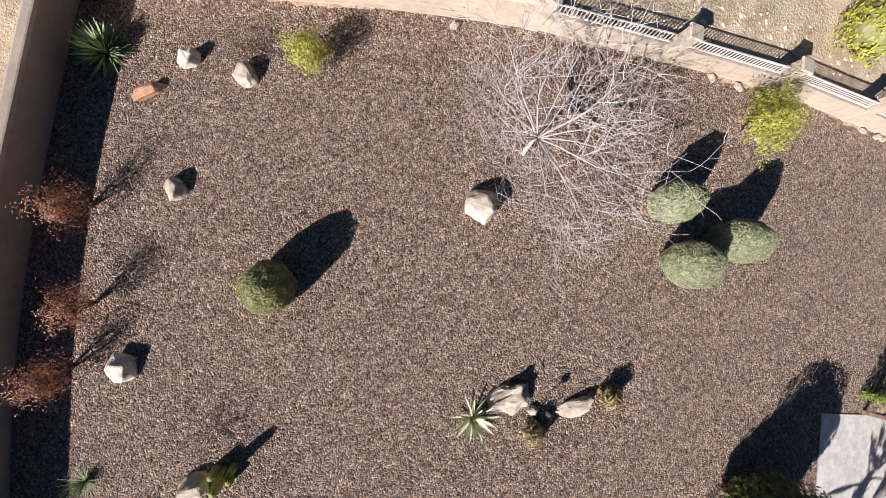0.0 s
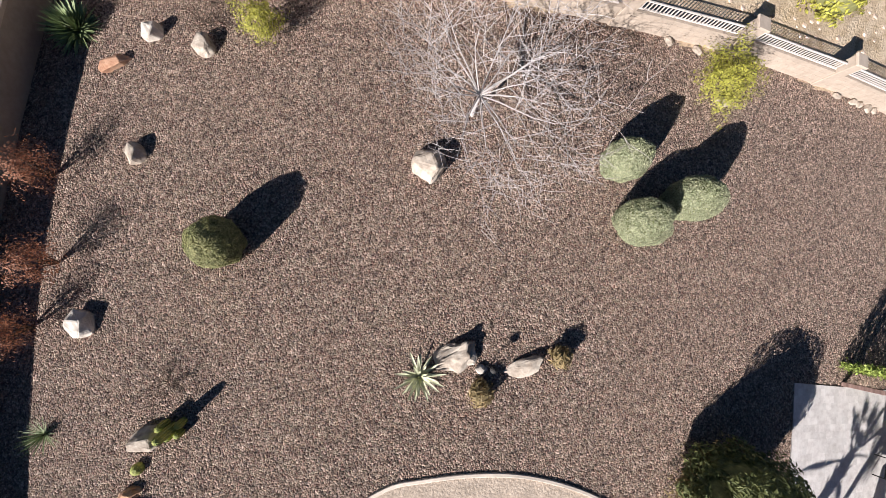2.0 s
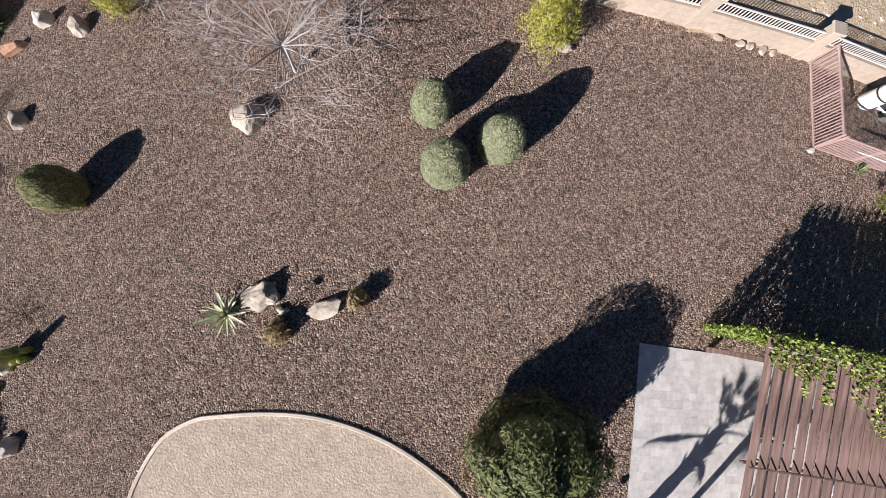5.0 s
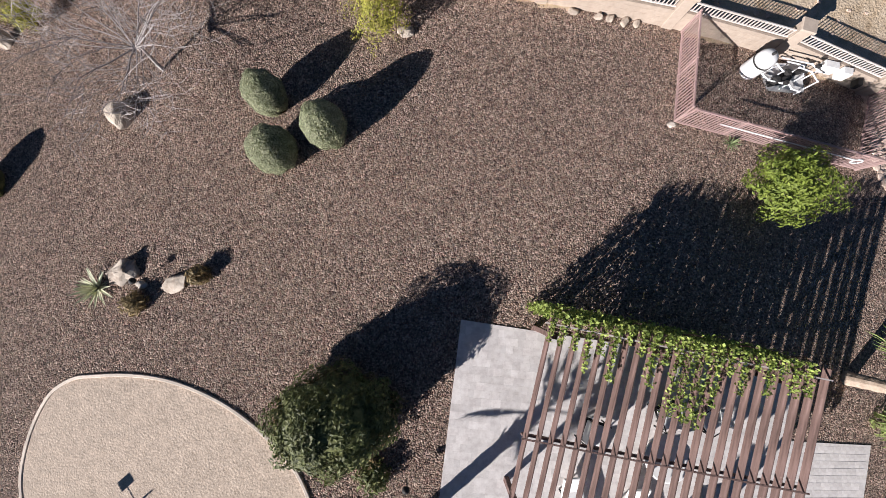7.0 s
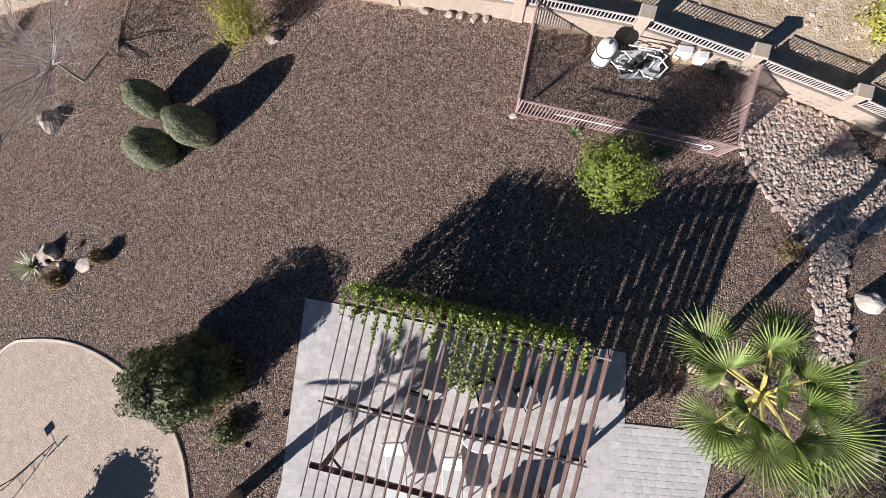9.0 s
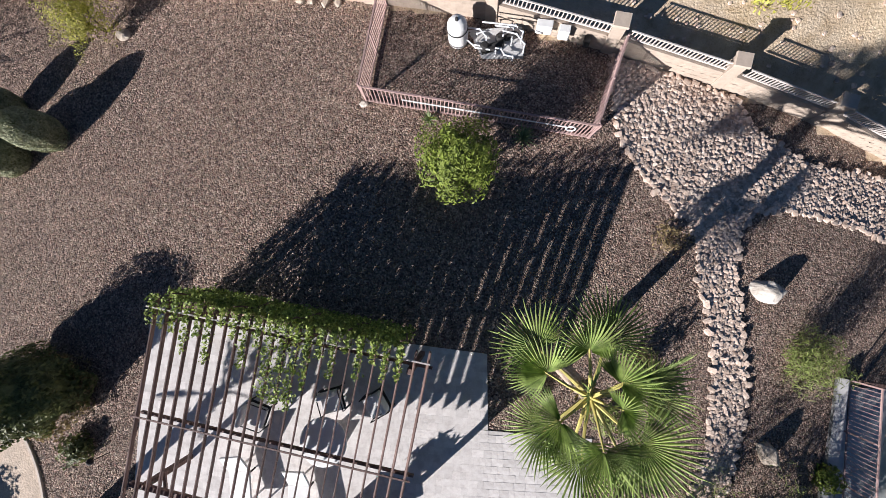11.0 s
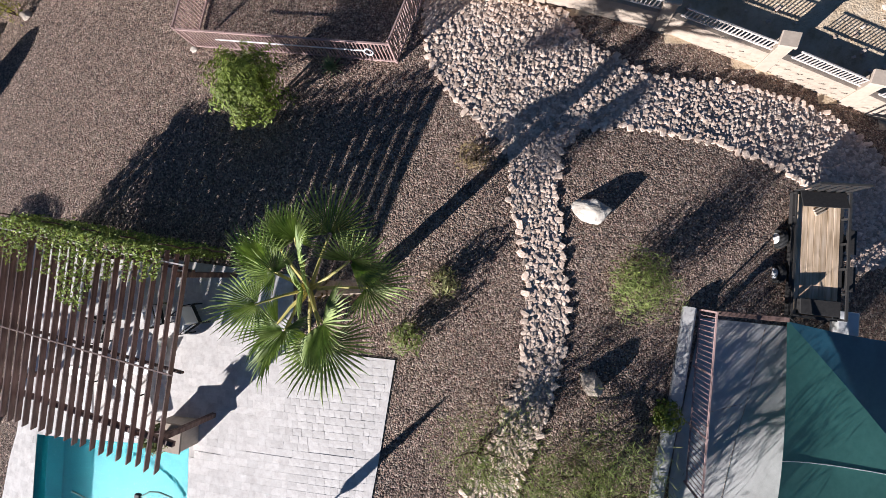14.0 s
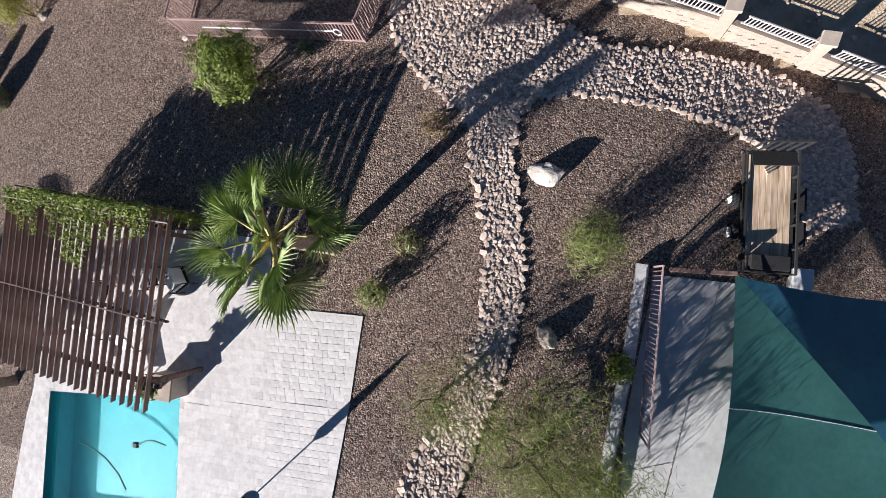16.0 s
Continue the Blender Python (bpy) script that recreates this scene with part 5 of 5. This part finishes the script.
# ---- patio pavers ----
def clip_patio(poly):
    """What of a paver lies inside the patio's outline, cut along the sides that cross it."""
    cx, cy = sum(p[0] for p in poly) / 4, sum(p[1] for p in poly) / 4
    for (x0, y0), (x1, y1) in zip(PATIO, PATIO[1:] + PATIO[:1]):
        dx, dy = x1 - x0, y1 - y0
        l = math.hypot(dx, dy)
        t = ((cx - x0) * dx + (cy - y0) * dy) / l
        if abs(((cx - x0) * dy - (cy - y0) * dx) / l) > 0.4 or t < -0.3 or t > l + 0.3:
            continue
        side = lambda p: (p[0] - x0) * dy - (p[1] - y0) * dx   # positive inside: the outline runs clockwise
        out = []
        for p, q in zip(poly, poly[1:] + poly[:1]):
            a, b = side(p), side(q)
            if a >= 0:
                out.append(p)
            if a * b < 0:
                out.append((p[0] + (q[0] - p[0]) * a / (a - b), p[1] + (q[1] - p[1]) * a / (a - b)))
        poly = out
        if len(poly) < 3:
            return []
    return poly


paver_sizes = ((0.37, 0.235), (0.235, 0.235), (0.3, 0.235), (0.18, 0.235))
paver_me = {w_: mesh_of(boxed(-w_ / 2 + 0.001, w_ / 2 - 0.001, -h_ / 2 + 0.001, h_ / 2 - 0.001, -0.03, 0.0), "paver", "paver") for w_, h_ in paver_sizes}
rng = random.Random(21)
pv, pf, count = [], [], 0
ca_, sa_ = math.cos(radians(-6)), math.sin(radians(-6))
row = -14.0
while row < 3.5:
    u = -5.0 + rng.uniform(0, 0.4)
    while u < 14:
        w_, h_ = rng.choice(paver_sizes)
        cx, cy = (u + w_ / 2) * ca_ - (row + h_ / 2) * sa_, (u + w_ / 2) * sa_ + (row + h_ / 2) * ca_
        u += w_
        corners = [(cx + dx * ca_ - dy * sa_, cy + dx * sa_ + dy * ca_) for dx, dy in ((-w_ / 2, -h_ / 2), (w_ / 2, -h_ / 2), (w_ / 2, h_ / 2), (-w_ / 2, h_ / 2))]
        ins = [inside(x, y, PATIO) for x, y in corners]
        if not any(ins):
            continue
        if not all(ins):
            poly = clip_patio(corners)
            if len(poly) > 2:
                o = len(pv)
                pv += [(x, y, zg(x, y) + 0.046) for x, y in poly] + [(x, y, zg(x, y) + 0.0) for x, y in poly]
                k_ = len(poly)
                pf.append(tuple(range(o, o + k_)))
                pf += [(o + i, o + k_ + i, o + k_ + (i + 1) % k_, o + (i + 1) % k_) for i in range(k_)]
            continue
        gxx, gyy = -0.0144 * cx, -0.0096 * (cy - 1.67) * (1.0 if cy > -8.37 else 0.5 if cy > -8.63 else 0.0)
        m = Matrix.Translation((cx, cy, zg(cx, cy) + 0.046 + rng.uniform(-0.0007, 0.0007))) @ Vector((-gxx, -gyy, 1)).to_track_quat("Z", "Y").to_matrix().to_4x4()
        m = Matrix.Translation(m.translation) @ Matrix(((1, 0, 0, 0), (0, 1, 0, 0), (gxx, gyy, 1, 0), (0, 0, 0, 1))) @ pose(0, 0, 0, 0, 0, -6)
        if cx > 7.8 and cy > -11.2 and count < 300:
            shared("paver", paver_me[w_], patio, Matrix.Translation(m.translation) @ Euler((math.atan(gyy), -math.atan(gxx), radians(-6))).to_matrix().to_4x4())
            count += 1
        else:
            g = 0.0015
            o = len(pv)
            for z in (0.0, -0.03):
                for dx, dy in ((-w_ / 2 + g, -h_ / 2 + g), (w_ / 2 - g, -h_ / 2 + g), (w_ / 2 - g, h_ / 2 - g), (-w_ / 2 + g, h_ / 2 - g)):
                    pv.append(tuple(m @ Vector((dx, dy, z))))
            pf += [(o, o + 1, o + 2, o + 3), (o, o + 4, o + 5, o + 1), (o + 1, o + 5, o + 6, o + 2), (o + 2, o + 6, o + 7, o + 3), (o + 3, o + 7, o + 4, o)]
    row += 0.235
tagged(part("pavers", (pv, pf), "paver_rest", patio, "pale stone pavers"), kind="stuff")

# ---- loose gravel over the yard ----
rs = np.random.default_rng(9)
N_G = 330000
gx_, gy_ = rs.uniform(-27.6, 28, N_G), rs.uniform(-11, 12.4, N_G)


def in_poly(x, y, poly):
    hit = np.zeros(len(x), bool)
    for (x0, y0), (x1, y1) in zip(poly, poly[1:] + poly[:1]):
        if y0 != y1:
            hit ^= ((y0 > y) != (y1 > y)) & (x < (x1 - x0) * (y - y0) / (y1 - y0) + x0)
    return hit


keep = in_poly(gx_, gy_, YARD) & ~in_poly(gx_, gy_, PATIO) & ~in_poly(gx_, gy_, COURT) & ~in_poly(gx_, gy_, BED)
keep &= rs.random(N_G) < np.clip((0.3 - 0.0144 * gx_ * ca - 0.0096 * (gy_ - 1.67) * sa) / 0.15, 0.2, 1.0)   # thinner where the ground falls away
gx_, gy_ = gx_[keep], gy_[keep]
n_g = len(gx_)
gz_ = -(0.0144 * gx_ ** 2 + 0.0096 * (np.maximum(gy_, -8.5) - 1.67) ** 2) / 2 + 0.025
octa = np.array([(1, 0, 0), (-0.3, 0.9, 0.1), (-0.7, -0.7, 0), (0.1, -0.1, 0.75), (0.35, 0.3, 0.55)])
tri = np.array([(0, 1, 4), (1, 3, 4), (1, 2, 3), (2, 0, 3), (0, 4, 3)])
s_ = rs.uniform(0.016, 0.04, n_g)
an = rs.uniform(0, 2 * math.pi, n_g)
ax = rs.uniform(0.8, 1.3, (n_g, 1, 3)) * octa[None]
vx = (ax[:, :, 0] * np.cos(an)[:, None] - ax[:, :, 1] * np.sin(an)[:, None]) * s_[:, None] + gx_[:, None]
vy = (ax[:, :, 0] * np.sin(an)[:, None] + ax[:, :, 1] * np.cos(an)[:, None]) * s_[:, None] + gy_[:, None]
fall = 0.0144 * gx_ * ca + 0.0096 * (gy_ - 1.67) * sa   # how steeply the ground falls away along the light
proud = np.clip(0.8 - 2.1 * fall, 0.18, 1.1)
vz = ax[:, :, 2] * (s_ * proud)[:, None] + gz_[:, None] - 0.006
V = np.stack([vx, vy, vz], 2).reshape(-1, 3)
F = (tri[None] + (np.arange(n_g) * 5)[:, None, None]).reshape(-1, 3)
me = bpy.data.meshes.new("loose_gravel")
me.vertices.add(len(V))
me.vertices.foreach_set("co", V.ravel())
me.loops.add(F.size)
me.loops.foreach_set("vertex_index", F.ravel().astype(np.int32))
me.polygons.add(len(F))
me.polygons.foreach_set("loop_start", np.arange(0, F.size, 3, dtype=np.int32))
me.update(calc_edges=True)
M["gravel_loose"] = material("gravel_stone", [(0.18, 0.115, 0.092), (0.29, 0.19, 0.15), (0.33, 0.255, 0.2), (0.48, 0.34, 0.27)], 60, 0.9, 0.0, island=0.85, big=0.35, patch=5.0)
me.materials.append(M["gravel_loose"])
tagged(new("loose_gravel", me), "loose reddish brown gravel stones", "gravel", kind="stuff")
